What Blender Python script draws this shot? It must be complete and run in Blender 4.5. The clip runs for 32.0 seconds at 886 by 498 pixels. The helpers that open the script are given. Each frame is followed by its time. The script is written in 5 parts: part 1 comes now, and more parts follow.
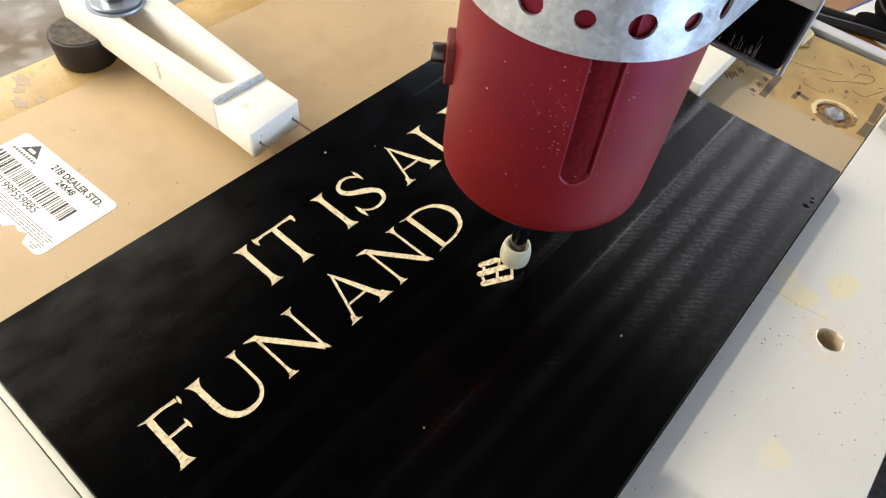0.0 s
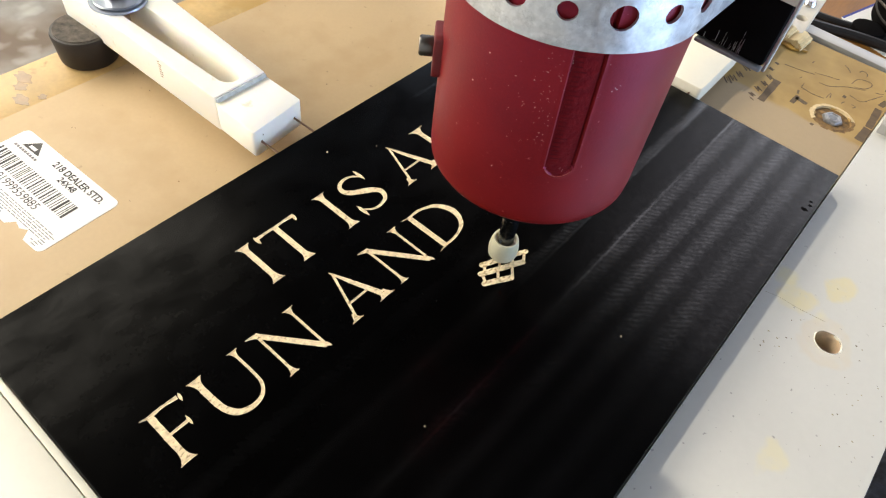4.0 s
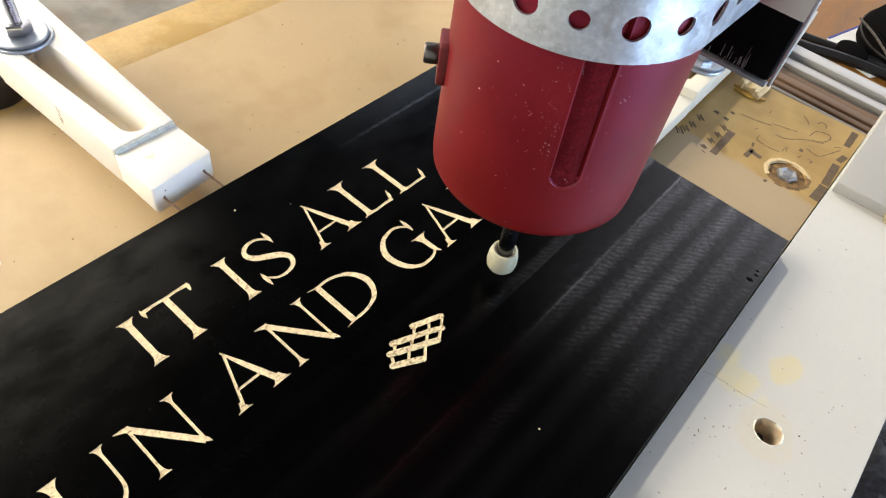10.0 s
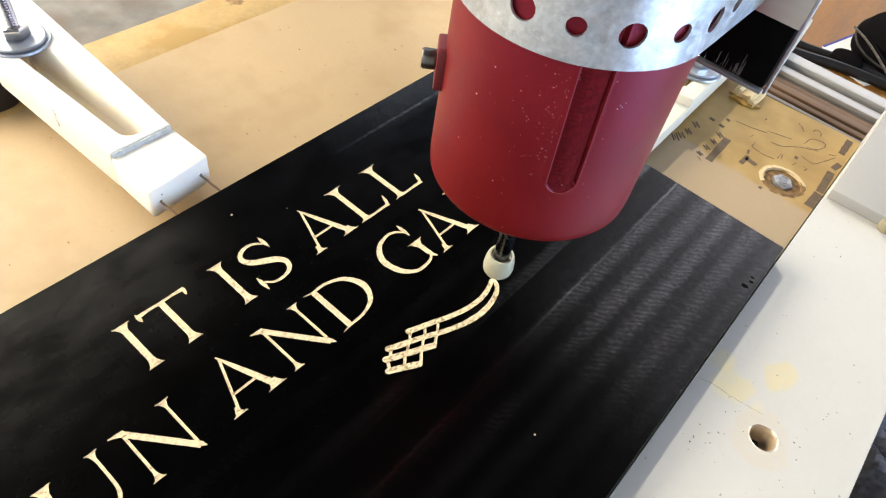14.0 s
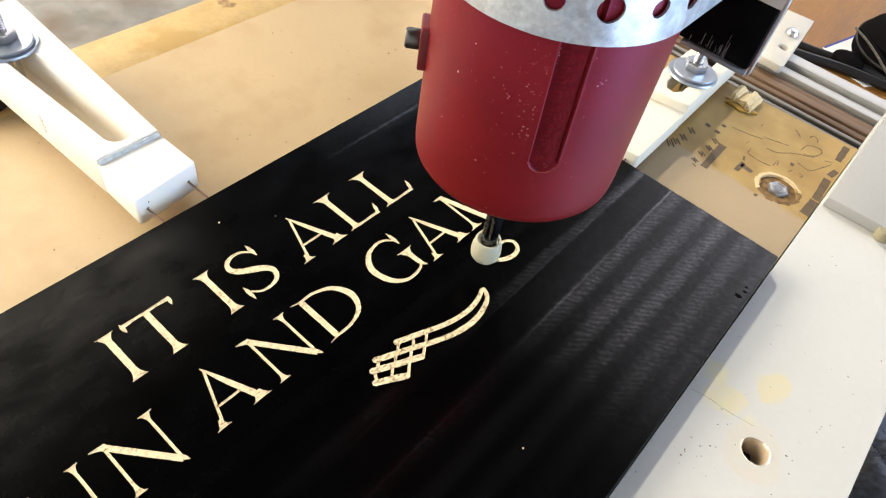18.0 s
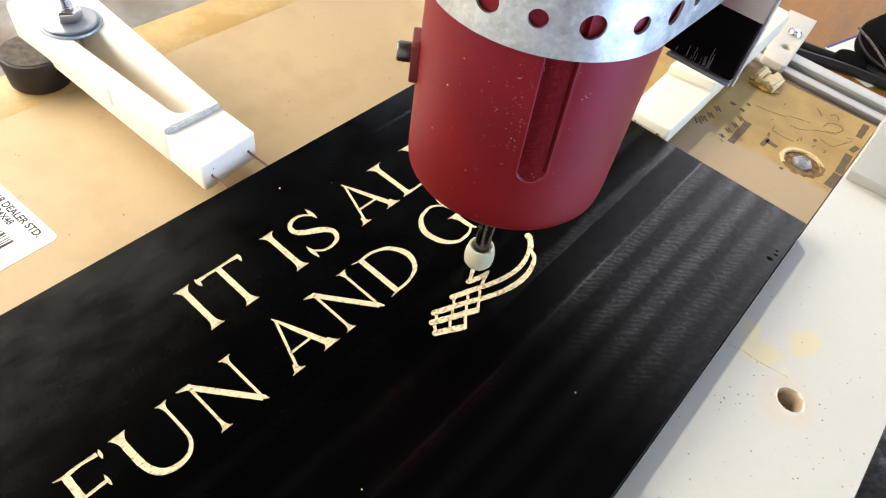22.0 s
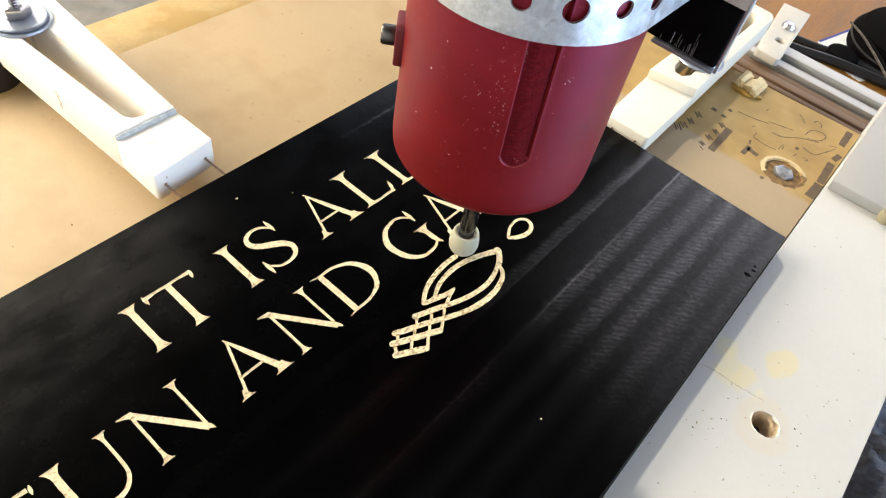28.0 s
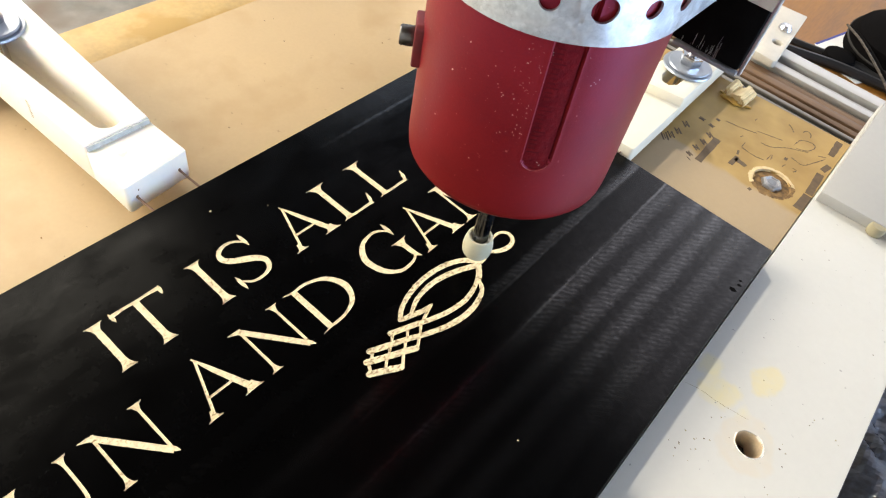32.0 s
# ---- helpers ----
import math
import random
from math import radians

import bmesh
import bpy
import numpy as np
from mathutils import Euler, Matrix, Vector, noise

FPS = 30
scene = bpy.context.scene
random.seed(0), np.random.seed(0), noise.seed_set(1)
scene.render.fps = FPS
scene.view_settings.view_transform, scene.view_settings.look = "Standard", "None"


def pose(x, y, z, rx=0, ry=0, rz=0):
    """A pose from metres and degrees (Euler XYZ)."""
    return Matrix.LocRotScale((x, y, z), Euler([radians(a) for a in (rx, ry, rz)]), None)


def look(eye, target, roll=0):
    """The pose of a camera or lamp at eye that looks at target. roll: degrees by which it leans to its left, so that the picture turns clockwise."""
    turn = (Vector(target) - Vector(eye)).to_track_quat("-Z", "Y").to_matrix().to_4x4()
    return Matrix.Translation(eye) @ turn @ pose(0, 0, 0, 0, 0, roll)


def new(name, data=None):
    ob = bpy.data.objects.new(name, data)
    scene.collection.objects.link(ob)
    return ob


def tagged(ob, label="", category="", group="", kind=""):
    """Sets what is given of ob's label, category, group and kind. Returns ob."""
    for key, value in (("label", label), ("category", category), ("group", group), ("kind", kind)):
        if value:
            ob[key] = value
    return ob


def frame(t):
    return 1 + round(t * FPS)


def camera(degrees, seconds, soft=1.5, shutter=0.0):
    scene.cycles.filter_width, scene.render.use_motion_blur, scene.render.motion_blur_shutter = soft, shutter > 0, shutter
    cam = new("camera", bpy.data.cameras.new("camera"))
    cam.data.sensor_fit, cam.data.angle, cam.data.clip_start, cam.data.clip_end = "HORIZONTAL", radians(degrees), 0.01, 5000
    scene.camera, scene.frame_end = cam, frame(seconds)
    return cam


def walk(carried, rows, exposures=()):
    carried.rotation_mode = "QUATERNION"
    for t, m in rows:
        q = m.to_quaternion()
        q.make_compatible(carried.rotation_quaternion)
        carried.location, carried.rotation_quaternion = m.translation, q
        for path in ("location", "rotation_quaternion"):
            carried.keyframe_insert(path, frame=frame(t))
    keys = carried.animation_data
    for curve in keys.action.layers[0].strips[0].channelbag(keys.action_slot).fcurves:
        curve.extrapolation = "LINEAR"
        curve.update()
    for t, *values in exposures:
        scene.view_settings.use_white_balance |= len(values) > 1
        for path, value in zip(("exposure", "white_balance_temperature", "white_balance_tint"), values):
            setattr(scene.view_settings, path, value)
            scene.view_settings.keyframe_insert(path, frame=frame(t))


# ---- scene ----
cam = camera(67.33, 32.0, soft=1.2)
walk(cam, [
    (0, pose(-0.0096, -0.3124, 0.2084, 38.714, -5.210, 40.944)),
    (0.5, pose(-0.0096, -0.3128, 0.2078, 38.667, -5.130, 40.946)),
    (1, pose(-0.0099, -0.3118, 0.2084, 38.501, -5.390, 40.924)),
    (1.5, pose(-0.0101, -0.3126, 0.2079, 38.590, -5.684, 40.970)),
    (2, pose(-0.0106, -0.3119, 0.2082, 38.553, -5.811, 41.023)),
    (2.5, pose(-0.0106, -0.3123, 0.2081, 38.595, -5.802, 41.034)),
    (3, pose(-0.0097, -0.3135, 0.2075, 38.957, -5.869, 40.964)),
    (3.5, pose(-0.0102, -0.3133, 0.2083, 38.859, -5.657, 41.061)),
    (5.5, pose(-0.0095, -0.3134, 0.2081, 39.421, -6.318, 41.071)),
    (6, pose(-0.0093, -0.3139, 0.2083, 39.515, -6.286, 41.037)),
    (6.5, pose(-0.0094, -0.3139, 0.2082, 39.636, -6.485, 40.978)),
    (7, pose(-0.0097, -0.3139, 0.2083, 39.707, -6.610, 41.046)),
    (7.5, pose(-0.0100, -0.3139, 0.2086, 39.934, -6.608, 41.077)),
    (8, pose(-0.0092, -0.3140, 0.2084, 40.406, -6.849, 41.131)),
    (8.5, pose(-0.0094, -0.3149, 0.2080, 40.423, -6.730, 41.088)),
    (9, pose(-0.0096, -0.3146, 0.2089, 40.119, -6.900, 41.132)),
    (9.5, pose(-0.0097, -0.3139, 0.2096, 39.689, -6.856, 41.229)),
    (10, pose(-0.0099, -0.3143, 0.2091, 39.829, -7.143, 41.181)),
    (10.5, pose(-0.0095, -0.3145, 0.2086, 40.135, -7.408, 41.152)),
    (11, pose(-0.0093, -0.3147, 0.2083, 40.147, -7.239, 41.144)),
    (11.5, pose(-0.0096, -0.3148, 0.2082, 40.087, -7.166, 41.088)),
    (12, pose(-0.0099, -0.3144, 0.2079, 40.246, -7.316, 41.071)),
    (12.5, pose(-0.0100, -0.3141, 0.2083, 40.298, -7.628, 41.173)),
    (13, pose(-0.0097, -0.3142, 0.2085, 40.274, -7.497, 41.164)),
    (13.5, pose(-0.0099, -0.3144, 0.2092, 40.267, -7.507, 41.123)),
    (14, pose(-0.0098, -0.3146, 0.2094, 40.280, -7.549, 41.172)),
    (14.5, pose(-0.0100, -0.3142, 0.2100, 40.203, -7.529, 41.200)),
    (15, pose(-0.0097, -0.3141, 0.2103, 40.144, -7.538, 41.275)),
    (15.5, pose(-0.0099, -0.3134, 0.2106, 40.004, -7.384, 41.294)),
    (17.5, pose(-0.0098, -0.3139, 0.2103, 40.249, -7.639, 41.342)),
    (18, pose(-0.0101, -0.3143, 0.2102, 40.153, -7.670, 41.347)),
    (18.5, pose(-0.0100, -0.3134, 0.2104, 40.053, -7.505, 41.332)),
    (19, pose(-0.0102, -0.3135, 0.2094, 39.919, -7.478, 41.380)),
    (19.5, pose(-0.0098, -0.3145, 0.2090, 40.207, -7.658, 41.325)),
    (20, pose(-0.0098, -0.3143, 0.2089, 40.252, -7.655, 41.333)),
    (20.5, pose(-0.0103, -0.3149, 0.2073, 40.396, -7.795, 41.174)),
    (21, pose(-0.0100, -0.3140, 0.2083, 40.351, -7.647, 41.265)),
    (21.5, pose(-0.0100, -0.3147, 0.2078, 40.451, -7.664, 41.202)),
    (22, pose(-0.0104, -0.3140, 0.2090, 40.280, -7.497, 41.379)),
    (22.5, pose(-0.0103, -0.3134, 0.2097, 40.370, -7.731, 41.347)),
    (23, pose(-0.0096, -0.3140, 0.2097, 40.600, -7.832, 41.391)),
    (23.5, pose(-0.0096, -0.3142, 0.2104, 40.675, -7.950, 41.424)),
    (24, pose(-0.0099, -0.3145, 0.2105, 40.875, -8.094, 41.435)),
    (24.5, pose(-0.0092, -0.3139, 0.2099, 40.483, -7.819, 41.423)),
    (25, pose(-0.0101, -0.3135, 0.2093, 39.859, -7.803, 41.314)),
    (25.5, pose(-0.0108, -0.3141, 0.2082, 39.998, -8.094, 41.207)),
    (27.5, pose(-0.0127, -0.3144, 0.2065, 39.819, -8.531, 41.044)),
    (28, pose(-0.0130, -0.3139, 0.2075, 39.492, -8.466, 41.094)),
    (28.5, pose(-0.0120, -0.3146, 0.2071, 39.920, -8.581, 41.094)),
    (29, pose(-0.0118, -0.3150, 0.2075, 40.099, -8.685, 41.124)),
    (29.5, pose(-0.0113, -0.3146, 0.2078, 40.024, -8.426, 41.190)),
    (30, pose(-0.0117, -0.3146, 0.2074, 39.980, -8.613, 41.056)),
    (30.5, pose(-0.0117, -0.3141, 0.2077, 39.707, -8.588, 41.115)),
    (31, pose(-0.0112, -0.3150, 0.2069, 39.997, -8.795, 41.147)),
    (31.5, pose(-0.0115, -0.3144, 0.2074, 39.890, -8.688, 41.148)),
    (32, pose(-0.0120, -0.3152, 0.2072, 39.689, -8.685, 41.055)),
], exposures=[(0, -0.16), (9.5, -0.15), (10.2, -0.10), (11, 0.0), (12, 0.07), (13, 0.11), (32, 0.11)])

# ---- light: sun from one side, sky windows behind and beside, added fill in front and low ----
SUN_FROM = Vector((-0.80, 0.68, 1.00)).normalized()
world = bpy.data.worlds.new("sky")
scene.world = world
world.use_nodes = True
wn = world.node_tree
sky = wn.nodes.new("ShaderNodeTexSky")
sky.sky_type = "NISHITA"
sky.sun_disc = False
sky.sun_elevation = math.asin(SUN_FROM.z)
sky.sun_rotation = math.atan2(SUN_FROM.x, SUN_FROM.y)
wn.links.new(sky.outputs["Color"], wn.nodes["Background"].inputs["Color"])
wn.nodes["Background"].inputs["Strength"].default_value = 0.12
sun_data = bpy.data.lights.new("sun", "SUN")
sun_data.energy = 2.0
sun_data.angle = radians(2.0)
sun_data.color = (1.0, 0.93, 0.80)
sun = new("sun", sun_data)
sun.matrix_basis = look(SUN_FROM * 3, (0, 0, 0))


def area_lamp(name, eye, target, sx, sy, watts, colour):
    d = bpy.data.lights.new(name, "AREA")
    d.shape, d.size, d.size_y, d.energy, d.color = "RECTANGLE", sx, sy, watts, colour
    o = new(name, d)
    o.matrix_basis = look(eye, target)
    return o


area_lamp("window_light_back", (0.475, 1.66, 1.025), (0.475, 0.0, 1.025), 1.8, 1.5, 10, (1.0, 0.87, 0.80))
area_lamp("window_light_side", (1.86, 0.50, 0.08), (0.0, 0.50, 0.08), 1.75, 1.85, 86, (0.50, 0.69, 1.0))
# two fills added to brighten clamp and hardboard; no such windows are known
area_lamp("fill_light_front", (-0.45, -1.66, 0.75), (-0.30, 0.0, 0.0), 1.1, 0.9, 5, (1.0, 0.92, 0.78))
area_lamp("fill_light_low", (-1.06, -0.62, 0.55), (0.0, -0.40, 0.20), 1.3, 0.6, 33, (1.0, 0.915, 0.755))


# ---- materials ----
def material(name, colour, rough=0.6, metal=0.0, vary=0.15, scale=40.0, bump=0.1, fine=400.0, stretch=(1, 1, 1), spec=0.5, dark=None):
    """A painted, wooden or metal surface: colour varied by broad and fine noise, with a fine relief."""
    m = bpy.data.materials.new(name)
    m.use_nodes = True
    nt = m.node_tree
    b = nt.nodes["Principled BSDF"]
    b.inputs["Metallic"].default_value = metal
    b.inputs["Specular IOR Level"].default_value = spec
    co = nt.nodes.new("ShaderNodeTexCoord")
    mp = nt.nodes.new("ShaderNodeMapping")
    mp.inputs["Scale"].default_value = stretch
    nt.links.new(co.outputs["Object"], mp.inputs["Vector"])
    broad, grain = nt.nodes.new("ShaderNodeTexNoise"), nt.nodes.new("ShaderNodeTexNoise")
    for n, s in ((broad, scale), (grain, fine)):
        n.inputs["Scale"].default_value = s
        n.inputs["Detail"].default_value = 6
        nt.links.new(mp.outputs["Vector"], n.inputs["Vector"])
    add = nt.nodes.new("ShaderNodeMath")
    add.operation = "MULTIPLY_ADD"
    add.inputs[1].default_value = 0.45
    nt.links.new(grain.outputs["Fac"], add.inputs[0])
    nt.links.new(broad.outputs["Fac"], add.inputs[2])
    ramp = nt.nodes.new("ShaderNodeMapRange")
    ramp.inputs["From Min"].default_value, ramp.inputs["From Max"].default_value = 0.45, 1.0
    nt.links.new(add.outputs[0], ramp.inputs["Value"])
    mix = nt.nodes.new("ShaderNodeMix")
    mix.data_type = "RGBA"
    low = dark or tuple(c * (1 - vary) for c in colour)
    high = tuple(min(1, c * (1 + vary)) for c in colour)
    mix.inputs["A"].default_value, mix.inputs["B"].default_value = (*low, 1), (*high, 1)
    nt.links.new(ramp.outputs["Result"], mix.inputs["Factor"])
    nt.links.new(mix.outputs["Result"], b.inputs["Base Color"])
    rr = nt.nodes.new("ShaderNodeMapRange")
    rr.inputs["To Min"].default_value, rr.inputs["To Max"].default_value = max(0.03, rough - 0.08), min(1, rough + 0.08)
    nt.links.new(broad.outputs["Fac"], rr.inputs["Value"])
    nt.links.new(rr.outputs["Result"], b.inputs["Roughness"])
    bp = nt.nodes.new("ShaderNodeBump")
    bp.inputs["Strength"].default_value, bp.inputs["Distance"].default_value = bump, 0.0004
    nt.links.new(add.outputs[0], bp.inputs["Height"])
    nt.links.new(bp.outputs["Normal"], b.inputs["Normal"])
    return m


def nodes_of(m):
    """The node tree, its shader and the output that gives its colour."""
    nt = m.node_tree
    b = nt.nodes["Principled BSDF"]
    return nt, b, b.inputs["Base Color"].links[0].from_socket


def math_node(nt, op, a, b=None):
    n = nt.nodes.new("ShaderNodeMath")
    n.operation = op
    for k, v in enumerate((a, b)):
        if v is None:
            continue
        if isinstance(v, (int, float)):
            n.inputs[k].default_value = v
        else:
            nt.links.new(v, n.inputs[k])
    return n.outputs[0]


def blend(nt, fac, a, colour):
    n = nt.nodes.new("ShaderNodeMix")
    n.data_type = "RGBA"
    nt.links.new(fac, n.inputs["Factor"])
    nt.links.new(a, n.inputs["A"])
    n.inputs["B"].default_value = (*colour, 1)
    return n.outputs["Result"]


def noise_node(nt, scale, detail=4, stretch=(1, 1, 1)):
    co, mp, n = nt.nodes.new("ShaderNodeTexCoord"), nt.nodes.new("ShaderNodeMapping"), nt.nodes.new("ShaderNodeTexNoise")
    mp.inputs["Scale"].default_value = stretch
    nt.links.new(co.outputs["Object"], mp.inputs["Vector"])
    nt.links.new(mp.outputs["Vector"], n.inputs["Vector"])
    n.inputs["Scale"].default_value, n.inputs["Detail"].default_value = scale, detail
    return n.outputs["Fac"]


def ramp_node(nt, v, lo, hi):
    n = nt.nodes.new("ShaderNodeMapRange")
    nt.links.new(v, n.inputs["Value"])
    n.inputs["From Min"].default_value, n.inputs["From Max"].default_value = lo, hi
    return n.outputs["Result"]


RED = material("red_plastic", (0.138, 0.0058, 0.0032), 0.42, vary=0.16, scale=60, bump=0.20, fine=1500, spec=0.52)
RED_DARK = material("red_plastic_worn", (0.12, 0.006, 0.008), 0.5, vary=0.2, scale=90, bump=0.1, fine=1500)
STEEL = material("bright_steel", (0.62, 0.62, 0.63), 0.22, 1.0, vary=0.1, scale=120, bump=0.03, fine=900)
ZINC = material("galvanised_steel", (0.58, 0.61, 0.64), 0.36, 0.85, vary=0.24, scale=200, bump=0.12, fine=900)
ALU = material("aluminium", (0.52, 0.52, 0.50), 0.38, 0.9, vary=0.08, scale=60, bump=0.04, fine=600, stretch=(0.1, 1, 1))
RAIL_METAL = material("brushed_rail_metal", (0.24, 0.225, 0.20), 0.46, 0.85, vary=0.15, scale=60, bump=0.06, fine=600, stretch=(0.06, 1, 1))
GOUGE = material("scratched_dirty_white", (0.36, 0.28, 0.20), 0.7, vary=0.45, scale=500, bump=0.3, fine=1200)
OLIVE = material("olive_wood", (0.30, 0.26, 0.16), 0.7, vary=0.2, scale=90, bump=0.2)
CREAM = material("cream_nylon", (0.45, 0.425, 0.31), 0.34, vary=0.08, scale=120, bump=0.05, fine=900)
BLACK_FOAM = material("black_rubber", (0.0035, 0.003, 0.003), 0.85, vary=0.4, scale=200, bump=0.5, fine=900, spec=0.04)
RED_GRAIN = material("grained_maroon_plastic", (0.190, 0.0085, 0.0080), 0.44, vary=0.25, scale=500, bump=0.6, fine=1100, spec=0.45)
RUBBER = material("dark_rubber", (0.018, 0.015, 0.013), 0.75, vary=0.5, scale=90, bump=0.6, fine=500)
# far clamp's plastic: ivory, with the motor's shade put into its colour
IVORY_SHADED = material("shaded_ivory_plastic", (0.70, 0.65, 0.53), 0.5, vary=0.04, scale=50, bump=0.08, fine=500)
CLAMP_WHITE = material("white_clamp_plastic", (0.92, 0.885, 0.80), 0.5, vary=0.03, scale=50, bump=0.08, fine=500)
WHITE_PANEL = material("white_melamine", (0.33, 0.325, 0.31), 0.5, vary=0.035, scale=22, bump=0.06, fine=350)
CREAM_PANEL = material("cream_panel", (0.90, 0.86, 0.75), 0.5, vary=0.04, scale=22, bump=0.06, fine=350)
HARDBOARD = material("tan_hardboard", (0.45, 0.322, 0.172), 0.62, vary=0.06, scale=18, bump=0.12, fine=520)
PLY = material("yellowed_plywood", (0.54, 0.36, 0.14), 0.5, vary=0.18, scale=45, bump=0.2, fine=420)
RAW_WOOD = material("carved_raw_wood", (0.80, 0.63, 0.385), 0.75, vary=0.25, scale=500, bump=0.8, fine=1600)
CHIPBOARD = material("raw_chipboard", (0.86, 0.70, 0.49), 0.8, vary=0.15, scale=300, bump=0.4, fine=900)
CHIP_WOOD = material("pale_splinters", (0.56, 0.43, 0.24), 0.8, vary=0.2, scale=300, bump=0.8, fine=900)
PUCK = material("brown_black_rubber", (0.016, 0.011, 0.008), 0.6, vary=0.4, scale=90, bump=0.2, fine=500)
PUCK_TOP = material("rough_cut_rubber", (0.075, 0.062, 0.05), 0.85, vary=0.7, scale=260, bump=0.9, fine=900)
# purple tint paints the side window's blue light into the red's reflections
for red in (RED, RED_GRAIN):
    red.node_tree.nodes["Principled BSDF"].inputs["Specular Tint"].default_value = (0.95, 0.30, 0.74, 1)
PINE = material("pale_pine", (0.72, 0.58, 0.33), 0.65, vary=0.12, scale=50, bump=0.3, fine=300, stretch=(1, 6, 6))
INK = material("black_ink", (0.02, 0.018, 0.016), 0.6, vary=0.4, scale=300, bump=0.05)
DARK_INK = material("worn_dark_ink", (0.030, 0.020, 0.014), 0.65, vary=0.5, scale=400, bump=0.05, dark=(0.10, 0.06, 0.03))
FADED_INK = material("faded_brown_ink", (0.050, 0.033, 0.019), 0.65, vary=0.5, scale=300, bump=0.05, dark=(0.12, 0.075, 0.032))
DUST = material("pink_grey_dust", (0.50, 0.38, 0.36), 0.8)
PAPER = material("white_paper", (0.80, 0.80, 0.79), 0.6, vary=0.03, scale=60, bump=0.08)
ORANGE_WOOD = material("varnished_orange_wood", (0.25, 0.105, 0.014), 0.5, vary=0.38, scale=9, bump=0.12, fine=90, stretch=(6, 0.7, 1))
GREY_FLOOR = material("stained_grey_concrete", (0.27, 0.255, 0.235), 0.75, vary=0.45, scale=9, bump=0.3, fine=60)
CABLE = material("black_cable", (0.010, 0.010, 0.011), 0.42, vary=0.2, scale=80, bump=0.05)
PLASTER = material("plaster_wall", (0.72, 0.69, 0.63), 0.85, vary=0.06, scale=4, bump=0.1, fine=60)
DARK_CEILING = material("unseen_dark_ceiling", (0.035, 0.027, 0.021), 0.8, vary=0.3, scale=5, bump=0.2, fine=60)
BROWN = material("brown_timber", (0.145, 0.082, 0.042), 0.5, vary=0.4, scale=60, bump=0.2, fine=200, stretch=(0.2, 4, 4))
GLASSY = material("washer_steel", (0.33, 0.36, 0.41), 0.30, 0.6, vary=0.1, scale=90, bump=0.03)
ZINC_DULL = material("dull_grey_metal", (0.22, 0.23, 0.25), 0.55, 0.3, vary=0.2, scale=20, bump=0.15)
BRIGHT_ALU = material("pale_anodised_aluminium", (0.55, 0.54, 0.51), 0.42, 0.75, vary=0.10, scale=50, bump=0.05, fine=500, stretch=(0.04, 1, 1))
MATTE_PLATE = material("matte_beige_plate", (0.56, 0.52, 0.45), 0.55, 0.25, vary=0.08, scale=60, bump=0.06)
AMBER = material("amber_glue", (0.45, 0.26, 0.05), 0.3, vary=0.3, scale=120, bump=0.3, fine=400)
FILM = material("blue_grey_plastic_film", (0.16, 0.18, 0.24), 0.20, vary=0.5, scale=30, bump=0.3, fine=300, dark=(0.07, 0.06, 0.055))
DRIP = material("dried_brown_varnish", (0.26, 0.155, 0.06), 0.35, vary=0.35, scale=150, bump=0.2, fine=500)
GREY_INK = material("grey_print", (0.13, 0.125, 0.13), 0.6, vary=0.4, scale=500, bump=0.02)
# clamp plastic with the step's cool shade put into its grey
STEP_SHADE = material("shaded_step_plastic", (0.50, 0.52, 0.50), 0.7, vary=0.25, scale=350, bump=0.4, fine=1100)
BOLT_ZINC = material("dull_zinc_bolt", (0.33, 0.33, 0.335), 0.40, 0.85, vary=0.25, scale=400, bump=0.15, fine=1200)
SHANK_STEEL = material("dark_cutter_steel", (0.12, 0.125, 0.145), 0.24, 1.0, vary=0.15, scale=200, bump=0.03, fine=900)
PIN_STEEL = material("dark_pin_steel", (0.13, 0.12, 0.11), 0.28, 0.9, vary=0.1, scale=120, bump=0.03)
RUST = material("rusty_steel", (0.20, 0.12, 0.08), 0.5, 0.6, vary=0.4, scale=300)
BURNT = material("crushed_brown_fibre", (0.17, 0.095, 0.03), 0.8, vary=0.5, scale=400, bump=0.8)
RED_PALE = material("highlight_red_plastic", (0.30, 0.06, 0.055), 0.6, vary=0.4, scale=300, bump=0.2)
BLUE = material("blue_ink", (0.03, 0.05, 0.30), 0.6)


